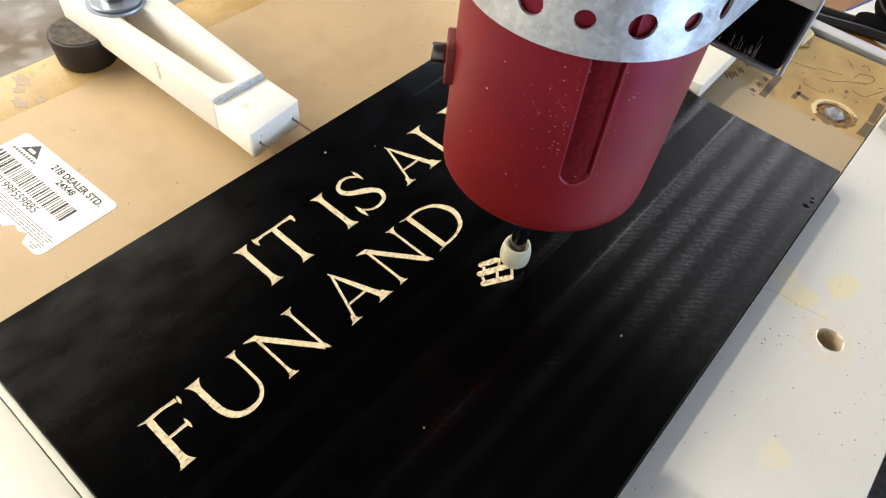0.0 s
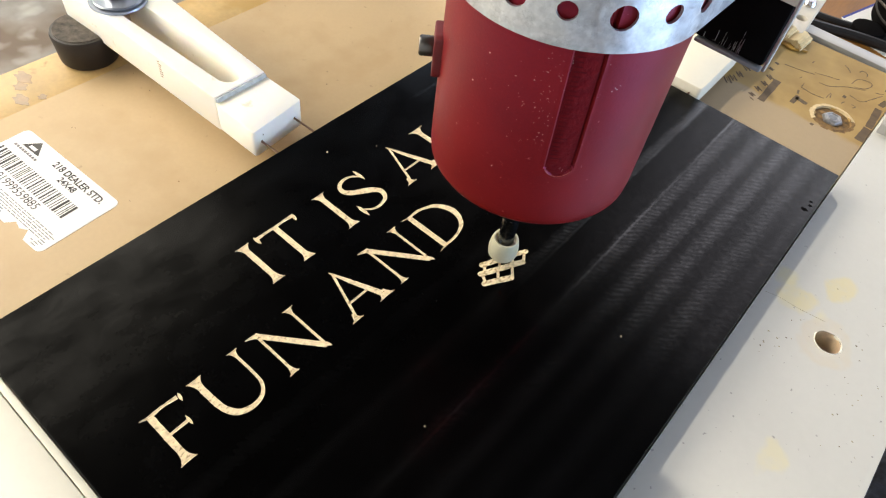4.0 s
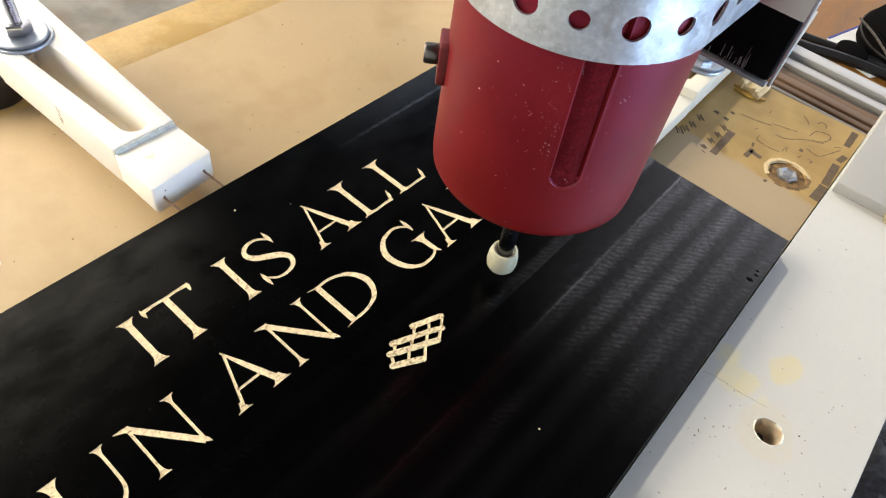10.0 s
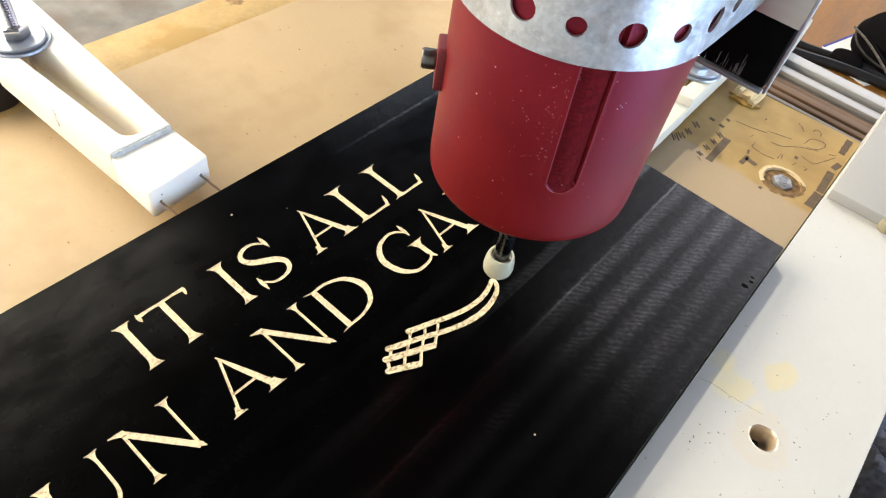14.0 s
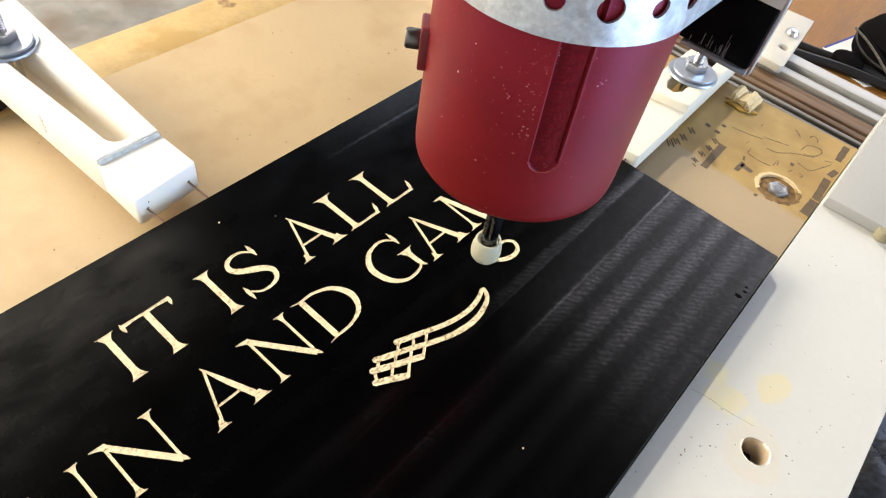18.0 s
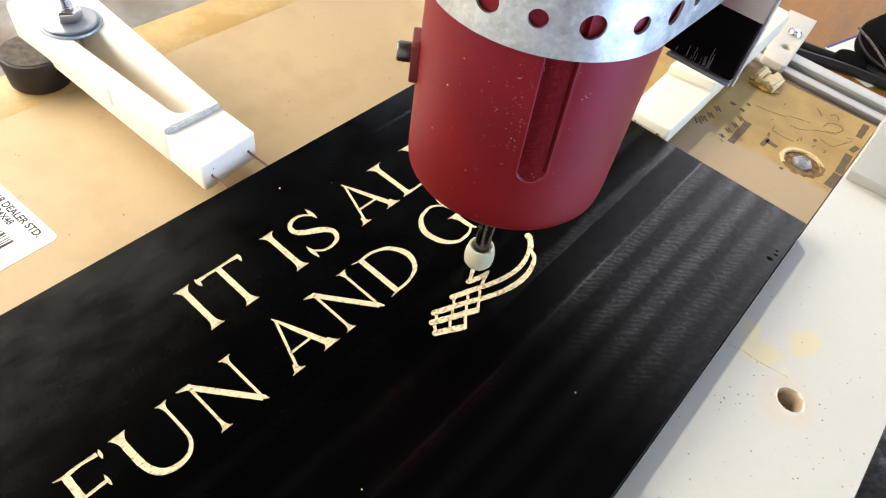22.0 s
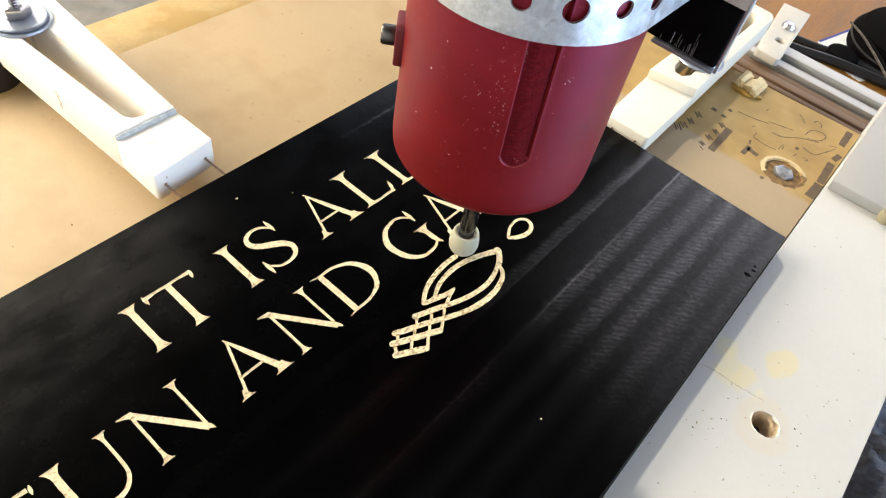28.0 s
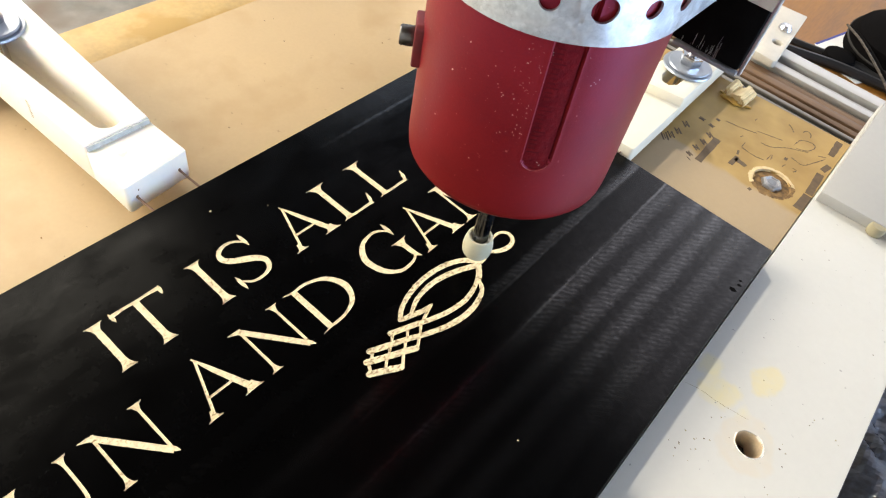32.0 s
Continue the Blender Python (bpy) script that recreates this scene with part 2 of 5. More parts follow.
def board_paint():
    """Black paint over planer marks: long bands along the grain shine, crossed by slanting chatter. Gloss rises to the
    right and far end to paint in reflections.
    """
    m = material("black_board_paint", (0.0007, 0.0006, 0.0006), 0.55, vary=0.4, scale=60, bump=0.10, fine=700)
    nt, b, col = nodes_of(m)
    co, sep = nt.nodes.new("ShaderNodeTexCoord"), nt.nodes.new("ShaderNodeSeparateXYZ")
    nt.links.new(co.outputs["Object"], sep.inputs[0])
    x, y = sep.outputs["X"], sep.outputs["Y"]
    wobble = math_node(nt, "MULTIPLY", noise_node(nt, 130, 3), 0.0062)
    lean = math_node(nt, "ADD", math_node(nt, "ADD", y, math_node(nt, "MULTIPLY", x, -0.75)), wobble)
    ripple = math_node(nt, "ADD", math_node(nt, "MULTIPLY", math_node(nt, "SINE", math_node(nt, "MULTIPLY", lean, 2 * math.pi / 0.0029)), 0.5), 0.5)
    chatter = ramp_node(nt, noise_node(nt, 1.0, 2, (300, 380, 1)), 0.32, 0.70)
    grit = ramp_node(nt, noise_node(nt, 1.0, 2, (620, 620, 1)), 0.25, 0.80)
    wide = ramp_node(nt, noise_node(nt, 22, 3), 0.30, 0.70)
    cloud = ramp_node(nt, noise_node(nt, 1.0, 5, (90, 45, 1)), 0.35, 0.72)
    shift = math_node(nt, "MULTIPLY", math_node(nt, "ADD", y, 0.06), 0.014)
    ragged = math_node(nt, "MULTIPLY", math_node(nt, "SUBTRACT", noise_node(nt, 1.0, 3, (60, 330, 1)), 0.5), 0.0034)
    across = math_node(nt, "ADD", math_node(nt, "SUBTRACT", x, shift), ragged)
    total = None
    # band heights drop to the left, painting in how the reflection falls off
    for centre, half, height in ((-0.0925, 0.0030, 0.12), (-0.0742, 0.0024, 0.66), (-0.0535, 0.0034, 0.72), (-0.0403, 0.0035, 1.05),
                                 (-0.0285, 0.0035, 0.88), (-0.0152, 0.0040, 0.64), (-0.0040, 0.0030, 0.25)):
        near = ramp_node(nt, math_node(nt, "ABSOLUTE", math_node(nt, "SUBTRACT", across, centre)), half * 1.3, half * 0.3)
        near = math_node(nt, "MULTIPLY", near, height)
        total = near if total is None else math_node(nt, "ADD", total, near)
    spots = math_node(nt, "MULTIPLY", math_node(nt, "ADD", math_node(nt, "MULTIPLY", chatter, 0.7), 0.3), math_node(nt, "ADD", math_node(nt, "MULTIPLY", ripple, 0.9), 0.1))
    marks = math_node(nt, "ADD", math_node(nt, "MULTIPLY", math_node(nt, "MULTIPLY", spots, math_node(nt, "ADD", grit, 0.4)), 0.70), math_node(nt, "MULTIPLY", grit, 0.12))
    marks = math_node(nt, "ADD", marks, 0.14)
    broken = ramp_node(nt, noise_node(nt, 1.0, 3, (130, 16, 1)), 0.32, 0.66)
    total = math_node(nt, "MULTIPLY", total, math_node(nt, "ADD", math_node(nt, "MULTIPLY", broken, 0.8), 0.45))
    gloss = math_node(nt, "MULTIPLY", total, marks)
    for centre, height in ((-0.0562, 0.95), (-0.0722, 0.35)):
        score = ramp_node(nt, math_node(nt, "ABSOLUTE", math_node(nt, "SUBTRACT", math_node(nt, "ADD", x, math_node(nt, "MULTIPLY", ragged, 0.35)), centre)), 0.0008, 0.0003)
        gloss = math_node(nt, "ADD", gloss, math_node(nt, "MULTIPLY", math_node(nt, "MULTIPLY", score, broken), math_node(nt, "MULTIPLY", math_node(nt, "ADD", grit, 0.3), height)))
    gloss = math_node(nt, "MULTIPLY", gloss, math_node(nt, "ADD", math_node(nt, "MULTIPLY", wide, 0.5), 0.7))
    gloss = math_node(nt, "ADD", gloss, math_node(nt, "ADD", math_node(nt, "MULTIPLY", math_node(nt, "MULTIPLY", cloud, math_node(nt, "ADD", grit, 0.7)), 0.018), 0.010))
    # streak and edge gloss kept to the far end, as a painted reflection
    rub = math_node(nt, "ABSOLUTE", math_node(nt, "ADD", math_node(nt, "ADD", x, math_node(nt, "MULTIPLY", ragged, 0.35)), 0.1787))
    rub = math_node(nt, "MULTIPLY", ramp_node(nt, rub, 0.0011, 0.0003), math_node(nt, "ADD", math_node(nt, "MULTIPLY", chatter, 0.7), 0.15))
    painted_sheen = math_node(nt, "MULTIPLY", ramp_node(nt, x, -0.172, -0.186), math_node(nt, "ADD", math_node(nt, "MULTIPLY", chatter, 0.06), 0.05))
    far_reflection = ramp_node(nt, math_node(nt, "ADD", y, math_node(nt, "MULTIPLY", noise_node(nt, 60, 2), 0.02)), -0.105, -0.050)
    gloss = math_node(nt, "ADD", gloss, math_node(nt, "MULTIPLY", far_reflection, math_node(nt, "ADD", math_node(nt, "MULTIPLY", rub, 0.45), painted_sheen)))
    # gloss lifted towards the right side paints in the reflected bright wall
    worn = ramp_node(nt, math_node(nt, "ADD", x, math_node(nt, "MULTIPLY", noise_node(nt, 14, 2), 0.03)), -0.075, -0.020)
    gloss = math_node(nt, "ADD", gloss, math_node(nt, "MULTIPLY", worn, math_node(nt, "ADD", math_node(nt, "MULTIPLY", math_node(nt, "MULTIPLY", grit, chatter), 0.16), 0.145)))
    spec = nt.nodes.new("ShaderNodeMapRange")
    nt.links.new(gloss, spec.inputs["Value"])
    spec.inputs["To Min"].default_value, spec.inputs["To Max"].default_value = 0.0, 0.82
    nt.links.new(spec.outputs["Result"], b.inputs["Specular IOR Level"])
    out = nt.nodes.new("ShaderNodeMapRange")
    nt.links.new(gloss, out.inputs["Value"])
    out.inputs["To Min"].default_value, out.inputs["To Max"].default_value = 0.26, 0.16
    nt.links.new(out.outputs["Result"], b.inputs["Roughness"])
    return m


def fleck_wood(m, low, high, patchy):
    """Bits of black paint and torn fibre left in the carved grooves."""
    nt, b, col = nodes_of(m)
    torn = ramp_node(nt, noise_node(nt, 800, 5, (1.4, 0.8, 1)), low, high)
    patch = ramp_node(nt, noise_node(nt, 70, 2), patchy, patchy + 0.24)
    col = blend(nt, math_node(nt, "MULTIPLY", torn, patch), col, (0.34, 0.22, 0.10))
    nt.links.new(col, b.inputs["Base Color"])


FRESH_WOOD = material("freshly_cut_wood", (0.80, 0.64, 0.40), 0.75, vary=0.3, scale=500, bump=0.9, fine=1600)
fleck_wood(RAW_WOOD, 0.54, 0.66, 0.38)
fleck_wood(FRESH_WOOD, 0.50, 0.62, 0.25)
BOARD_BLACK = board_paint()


def fence_paint():
    """Tan hardboard that a yellow varnish has run over beyond a ragged line across it."""
    m = material("varnished_hardboard", (0.345, 0.252, 0.142), 0.55, vary=0.06, scale=18, bump=0.12, fine=520)
    nt, b, col = nodes_of(m)
    co, sep = nt.nodes.new("ShaderNodeTexCoord"), nt.nodes.new("ShaderNodeSeparateXYZ")
    nt.links.new(co.outputs["Object"], sep.inputs[0])
    y = math_node(nt, "ADD", sep.outputs["Y"], math_node(nt, "MULTIPLY", noise_node(nt, 60, 3), 0.010))
    fac = ramp_node(nt, y, 0.0495, 0.0535)
    patch = ramp_node(nt, noise_node(nt, 45, 4), 0.30, 0.62)
    yellow = blend(nt, patch, blend(nt, fac, col, (0.40, 0.262, 0.080)), (0.29, 0.178, 0.045))
    n = nt.nodes.new("ShaderNodeMix")
    n.data_type = "RGBA"
    nt.links.new(fac, n.inputs["Factor"])
    nt.links.new(col, n.inputs["A"])
    nt.links.new(yellow, n.inputs["B"])
    nt.links.new(n.outputs["Result"], b.inputs["Base Color"])
    return m


FENCE = fence_paint()


def panel_paint():
    """White melamine with two yellow ring stains beside the hole and grey specks."""
    m = material("stained_white_melamine", (0.540, 0.526, 0.482), 0.5, vary=0.035, scale=22, bump=0.06, fine=350)
    nt, b, col = nodes_of(m)
    co, sep = nt.nodes.new("ShaderNodeTexCoord"), nt.nodes.new("ShaderNodeSeparateXYZ")
    nt.links.new(co.outputs["Object"], sep.inputs[0])
    warp = math_node(nt, "MULTIPLY", math_node(nt, "SUBTRACT", noise_node(nt, 110, 3), 0.5), 0.008)
    for cx, cy, r, colour in ((0.0272, -0.0588, 0.0064, (0.62, 0.53, 0.27)), (0.0188, -0.0774, 0.0046, (0.62, 0.54, 0.30)), (0.0118, -0.0780, 0.0052, (0.62, 0.55, 0.32)),
                              (0.0062, -0.0700, 0.0040, (0.62, 0.56, 0.34)), (0.0250, -0.0790, 0.0030, (0.62, 0.56, 0.36)), (0.035, -0.155, 0.005, (0.62, 0.56, 0.36)), (0.0325, -0.0915, 0.0105, (0.56, 0.50, 0.40))):
        dx = math_node(nt, "SUBTRACT", sep.outputs["X"], cx)
        dy = math_node(nt, "MULTIPLY", math_node(nt, "SUBTRACT", sep.outputs["Y"], cy), 0.75)
        d = math_node(nt, "SQRT", math_node(nt, "ADD", math_node(nt, "MULTIPLY", dx, dx), math_node(nt, "MULTIPLY", dy, dy)))
        f = ramp_node(nt, math_node(nt, "ADD", d, warp), r + 0.001, r - 0.001)
        col = blend(nt, math_node(nt, "MULTIPLY", math_node(nt, "MULTIPLY", f, ramp_node(nt, noise_node(nt, 240, 3), 0.0, 0.55)), 0.68), col, colour)
    speck = ramp_node(nt, noise_node(nt, 420, 2), 0.715, 0.75)
    col = blend(nt, speck, col, (0.30, 0.29, 0.27))
    nt.links.new(col, b.inputs["Base Color"])
    return m


PANEL = panel_paint()


def blotched(m, colour, scale, lo, hi):
    """Broad stains of another colour over a surface."""
    nt, b, col = nodes_of(m)
    nt.links.new(blend(nt, ramp_node(nt, noise_node(nt, scale, 4), lo, hi), col, colour), b.inputs["Base Color"])


blotched(PLY, (0.48, 0.30, 0.09), 30, 0.53, 0.60)
blotched(PLY, (0.24, 0.13, 0.04), 48, 0.64, 0.69)
blotched(HARDBOARD, (0.40, 0.27, 0.13), 30, 0.52, 0.75)
blotched(HARDBOARD, (0.30, 0.20, 0.10), 170, 0.70, 0.76)
blotched(GREY_FLOOR, (0.16, 0.12, 0.09), 7, 0.54, 0.62)
blotched(GREY_FLOOR, (0.46, 0.45, 0.43), 11, 0.62, 0.70)
blotched(CLAMP_WHITE, (0.74, 0.68, 0.56), 120, 0.66, 0.74)
blotched(RED, (0.30, 0.10, 0.10), 900, 0.70, 0.76)
for soft in (CLAMP_WHITE, CREAM):
    sh = soft.node_tree.nodes["Principled BSDF"]
    sh.inputs["Subsurface Weight"].default_value = 0.6
    sh.inputs["Subsurface Radius"].default_value = (1.0, 0.9, 0.7)
    sh.inputs["Subsurface Scale"].default_value = 0.003


def spangled(m, scale, depth):
    """The leafy zinc crystals of galvanising: each leaf a little lighter or duller, with fine bright seams."""
    nt, b, col = nodes_of(m)
    co = nt.nodes.new("ShaderNodeTexCoord")
    leaf, seam = nt.nodes.new("ShaderNodeTexVoronoi"), nt.nodes.new("ShaderNodeTexVoronoi")
    seam.feature = "DISTANCE_TO_EDGE"
    warp = nt.nodes.new("ShaderNodeMix")
    warp.data_type = "RGBA"
    warp.inputs["Factor"].default_value = 0.0012
    wobble = nt.nodes.new("ShaderNodeTexNoise")
    wobble.inputs["Scale"].default_value = 600
    nt.links.new(co.outputs["Object"], warp.inputs["A"])
    nt.links.new(wobble.outputs["Color"], warp.inputs["B"])
    for v in (leaf, seam):
        v.inputs["Scale"].default_value = scale
        nt.links.new(warp.outputs["Result"], v.inputs["Vector"])
    tone = nt.nodes.new("ShaderNodeSeparateColor")
    nt.links.new(leaf.outputs["Color"], tone.inputs[0])
    dull = math_node(nt, "MULTIPLY", tone.outputs[0], depth)
    col = blend(nt, dull, col, (0.30, 0.34, 0.40))
    line = math_node(nt, "MULTIPLY", ramp_node(nt, seam.outputs["Distance"], 0.055, 0.0), ramp_node(nt, noise_node(nt, 260, 2), 0.45, 0.6))
    col = blend(nt, math_node(nt, "MULTIPLY", line, 0.45), col, (0.16, 0.18, 0.22))
    nt.links.new(col, b.inputs["Base Color"])
    nt.links.new(math_node(nt, "ADD", math_node(nt, "MULTIPLY", tone.outputs[1], 0.22), 0.30), b.inputs["Roughness"])


spangled(ZINC, 820, 0.26)


# ---- mesh helpers ----
def finish(bm, name, mat, parent=None, label="", smooth=True):
    me = bpy.data.meshes.new(name)
    bm.to_mesh(me)
    bm.free()
    me.materials.append(mat)
    ob = new(name, me)
    if smooth:
        me.shade_smooth()
        me.set_sharp_from_angle(angle=radians(35))
    if parent is not None:
        ob.parent = parent
        ob.matrix_parent_inverse = Matrix.Translation(parent.location).inverted() if parent.parent is None else Matrix()
    if label:
        ob["label"] = label
    return ob


def part(name, bm, mat, parent, label=""):
    """One mesh under a thing, built in the machine's own coordinates."""
    return finish(bm, name, mat, parent, label)


def thing(name, at, label, category, group="", kind=""):
    """An Empty at the thing's base, to carry its parts."""
    ob = new(name)
    ob.empty_display_size = 0.01
    ob.location = at
    return tagged(ob, label, category, group, kind)


def slab(outer, z0, z1, holes=(), bevel=0.0, segments=2):
    """A flat plate of any outline, with holes through it and eased edges."""
    bm = bmesh.new()
    edges = []
    for loop in (outer, *holes):
        vs = [bm.verts.new((x, y, z0)) for x, y in loop]
        edges += [bm.edges.new((vs[k], vs[(k + 1) % len(vs)])) for k in range(len(vs))]
    bmesh.ops.triangle_fill(bm, edges=edges, use_beauty=True)
    bmesh.ops.dissolve_limit(bm, angle_limit=0.01, verts=bm.verts, edges=bm.edges) if not holes else None
    got = bmesh.ops.extrude_face_region(bm, geom=bm.faces[:])
    bmesh.ops.translate(bm, vec=(0, 0, z1 - z0), verts=[v for v in got["geom"] if isinstance(v, bmesh.types.BMVert)])
    bmesh.ops.recalc_face_normals(bm, faces=bm.faces)
    if bevel:
        sharp = [e for e in bm.edges if len(e.link_faces) == 2 and e.calc_face_angle(0) > 0.6]
        bmesh.ops.bevel(bm, geom=sharp, offset=bevel, segments=segments, affect="EDGES", profile=0.5, clamp_overlap=True)
    return bm


def box(x0, x1, y0, y1, z0, z1, bevel=0.0):
    return slab([(x0, y0), (x1, y0), (x1, y1), (x0, y1)], z0, z1, bevel=bevel)


def circle(cx, cy, r, n=24, wobble=0.0, squash=1.0):
    return [(cx + r * math.cos(a) * (1 + wobble * math.sin(3 * a + 1) + wobble * math.sin(7 * a)), cy + squash * r * math.sin(a) * (1 + wobble * math.cos(5 * a)))
            for a in (2 * math.pi * k / n for k in range(n))]


def rounded(x0, x1, y0, y1, r, n=5):
    out = []
    for cx, cy, a0 in ((x1 - r, y1 - r, 0), (x0 + r, y1 - r, 90), (x0 + r, y0 + r, 180), (x1 - r, y0 + r, 270)):
        out += [(cx + r * math.cos(radians(a0 + 90 * k / n)), cy + r * math.sin(radians(a0 + 90 * k / n))) for k in range(n + 1)]
    return out


def turned(x, y, profile, n=48):
    """A turned shape about a vertical axis; profile is (radius, height) from bottom to top."""
    bm = bmesh.new()
    rings = []
    for r, z in profile:
        if r < 1e-6:
            rings.append([bm.verts.new((x, y, z))])
        else:
            rings.append([bm.verts.new((x + r * math.cos(2 * math.pi * k / n), y + r * math.sin(2 * math.pi * k / n), z)) for k in range(n)])
    for a, b in zip(rings, rings[1:]):
        for k in range(n):
            p, q = (k, (k + 1) % n)
            if len(a) == 1 and len(b) == 1:
                continue
            if len(a) == 1:
                bm.faces.new((a[0], b[q], b[p]))
            elif len(b) == 1:
                bm.faces.new((a[p], a[q], b[0]))
            else:
                bm.faces.new((a[p], a[q], b[q], b[p]))
    for ring, flip in ((rings[0], True), (rings[-1], False)):
        if len(ring) > 1:
            bm.faces.new(ring[::-1] if flip else ring)
    bmesh.ops.recalc_face_normals(bm, faces=bm.faces)
    return bm


def moved(bm, m):
    bmesh.ops.transform(bm, matrix=m, verts=bm.verts)
    return bm


def tube(points, r, n=10):
    """A round cord along points."""
    bm = bmesh.new()
    pts = [Vector(p) for p in points]
    rings = []
    for k, p in enumerate(pts):
        d = (pts[min(k + 1, len(pts) - 1)] - pts[max(k - 1, 0)]).normalized()
        s = d.cross(Vector((0, 0, 1)))
        s = s.normalized() if s.length > 1e-4 else Vector((1, 0, 0))
        u = s.cross(d)
        rings.append([bm.verts.new(p + r * (math.cos(a) * s + math.sin(a) * u)) for a in (2 * math.pi * i / n for i in range(n))])
    for a, b in zip(rings, rings[1:]):
        for i in range(n):
            bm.faces.new((a[i], a[(i + 1) % n], b[(i + 1) % n], b[i]))
    bm.faces.new(rings[0])
    bm.faces.new(rings[-1][::-1])
    bmesh.ops.recalc_face_normals(bm, faces=bm.faces)
    return bm


def curve_points(ctrl, step):
    """A smooth line through control points, sampled evenly."""
    pts = [Vector((*p, 0)[:3]) for p in ctrl]
    ext = [2 * pts[0] - pts[1], *pts, 2 * pts[-1] - pts[-2]]
    fine = []
    for k in range(1, len(ext) - 2):
        a, b, c, d = ext[k - 1:k + 3]
        for i in range(12):
            t = i / 12
            fine.append(0.5 * (2 * b + (c - a) * t + (2 * a - 5 * b + 4 * c - d) * t * t + (3 * b - a - 3 * c + d) * t ** 3))
    fine.append(pts[-1])
    out, left = [fine[0]], step
    for p, q in zip(fine, fine[1:]):
        while (q - p).length >= left:
            p = p + (q - p).normalized() * left
            out.append(p)
            left = step
        left -= (q - p).length
    if (out[-1] - fine[-1]).length > step * 0.3:
        out.append(fine[-1])
    return out


def ribbon(bm, pts, widths, z0, z1, round_ends=False, groove=0.0):
    """A flat raised band along points with its own width at each."""
    pts = [Vector((p[0], p[1], 0)) for p in pts]
    left, right = [], []
    for k, p in enumerate(pts):
        d = (pts[min(k + 1, len(pts) - 1)] - pts[max(k - 1, 0)]).normalized()
        s = Vector((-d.y, d.x, 0)) * widths[k] / 2
        left.append(p + s)
        right.append(p - s)
    if round_ends:
        for end, sgn in ((0, -1), (-1, 1)):
            d = (pts[-1] - pts[-2]).normalized() if end else (pts[1] - pts[0]).normalized()
            extra = pts[end] + d * sgn * widths[end] * 0.38
            s = Vector((-d.y, d.x, 0)) * widths[end] * 0.24
            if end:
                left.append(extra + s), right.append(extra - s)
            else:
                left.insert(0, extra + s), right.insert(0, extra - s)
    rows = []
    for a, b in zip(left, right):
        c = (a + b) / 2
        rows.append([bm.verts.new(p) for p in ((a.x, a.y, z0), (a.x, a.y, z1 + groove), (c.x, c.y, z1), (b.x, b.y, z1 + groove), (b.x, b.y, z0))])
    for p, q in zip(rows, rows[1:]):
        for k in range(4):
            bm.faces.new((p[k], q[k], q[k + 1], p[k + 1]))
    bm.faces.new(rows[0])
    bm.faces.new(rows[-1][::-1])


BED_THINGS, STROKES = [], []
BED_TOP, FENCE_TOP, PANEL_TOP = -0.0177, -0.0103, -0.0097

# ---- the room ----
def room_wall(name, m_outer, holes, axis, at, thick, label):
    """A wall across one axis with window openings through it."""
    bm = slab(m_outer, 0, thick, holes)
    turn = {"x": Matrix(((0, 0, 1, at), (1, 0, 0, 0), (0, 1, 0, 0), (0, 0, 0, 1))), "y": Matrix(((1, 0, 0, 0), (0, 0, 1, at), (0, 1, 0, 0), (0, 0, 0, 1)))}[axis]
    moved(bm, turn)
    bmesh.ops.recalc_face_normals(bm, faces=bm.faces)
    return tagged(finish(bm, name, PLASTER, smooth=False), label, "wall", kind="structure")


FLOOR_Z, CEIL_Z = -0.92, 2.05


def rect(a0, a1, b0, b1):
    return [(a0, b0), (a1, b0), (a1, b1), (a0, b1)]


# unseen; openings placed so sun misses the left clamp and the low fill enters
room_wall("wall_west", rect(-1.6, 1.6, FLOOR_Z, CEIL_Z), [rect(0.62, 1.50, 0.25, 1.95), rect(-1.30, 0.05, 0.22, 0.88)], "x", -1.12, 0.12, "unseen plaster wall cut to limit the sun patch, with an added low opening")
room_wall("wall_east", rect(-1.6, 1.6, FLOOR_Z, CEIL_Z), [rect(-0.40, 1.40, -0.87, 1.03)], "x", 1.80, 0.12, "plain plaster wall with a glazed door opening")
room_wall("wall_north", rect(-1.12, 1.92, FLOOR_Z, CEIL_Z), [rect(-0.45, 1.40, 0.25, 1.80)], "y", 1.60, 0.12, "unseen plaster wall with a window opening added for light")
# opening added for the front fill lamp; no window is known there
room_wall("wall_south", rect(-1.12, 1.92, FLOOR_Z, CEIL_Z), [rect(-1.02, 0.12, 0.28, 1.22)], "y", -1.72, 0.12, "unseen plaster wall with a window opening added for light")
# ceiling is out of view, made dark so the board reflects black
tagged(finish(box(-1.12, 1.92, -1.72, 1.72, CEIL_Z, CEIL_Z + 0.1), "ceiling", DARK_CEILING), "unseen dark ceiling added to darken the board's reflections", "ceiling", kind="structure")
tagged(finish(box(-1.12, 1.92, -1.72, 1.72, FLOOR_Z - 0.1, FLOOR_Z), "floor", GREY_FLOOR), "stained grey concrete floor", "floor", kind="structure")

# ---- the bench ----
bench = thing("workbench", (-0.05, 0.1, FLOOR_Z), "workbench with a varnished orange wooden top", "workbench")
part("bench_top", box(-0.26, 0.34, -0.75, 0.95, -0.13, -0.10, 0.002), ORANGE_WOOD, bench)
part("side_shelf", box(-1.0, -0.262, -0.75, 0.95, -0.13, -0.112, 0.002), GREY_FLOOR, bench, "stained grey board")
for lx in (-0.97, 0.30):
    for ly in (-0.70, 0.90):
        part("leg", box(lx - 0.03, lx + 0.03, ly - 0.03, ly + 0.03, FLOOR_Z, -0.1302), BROWN, bench)

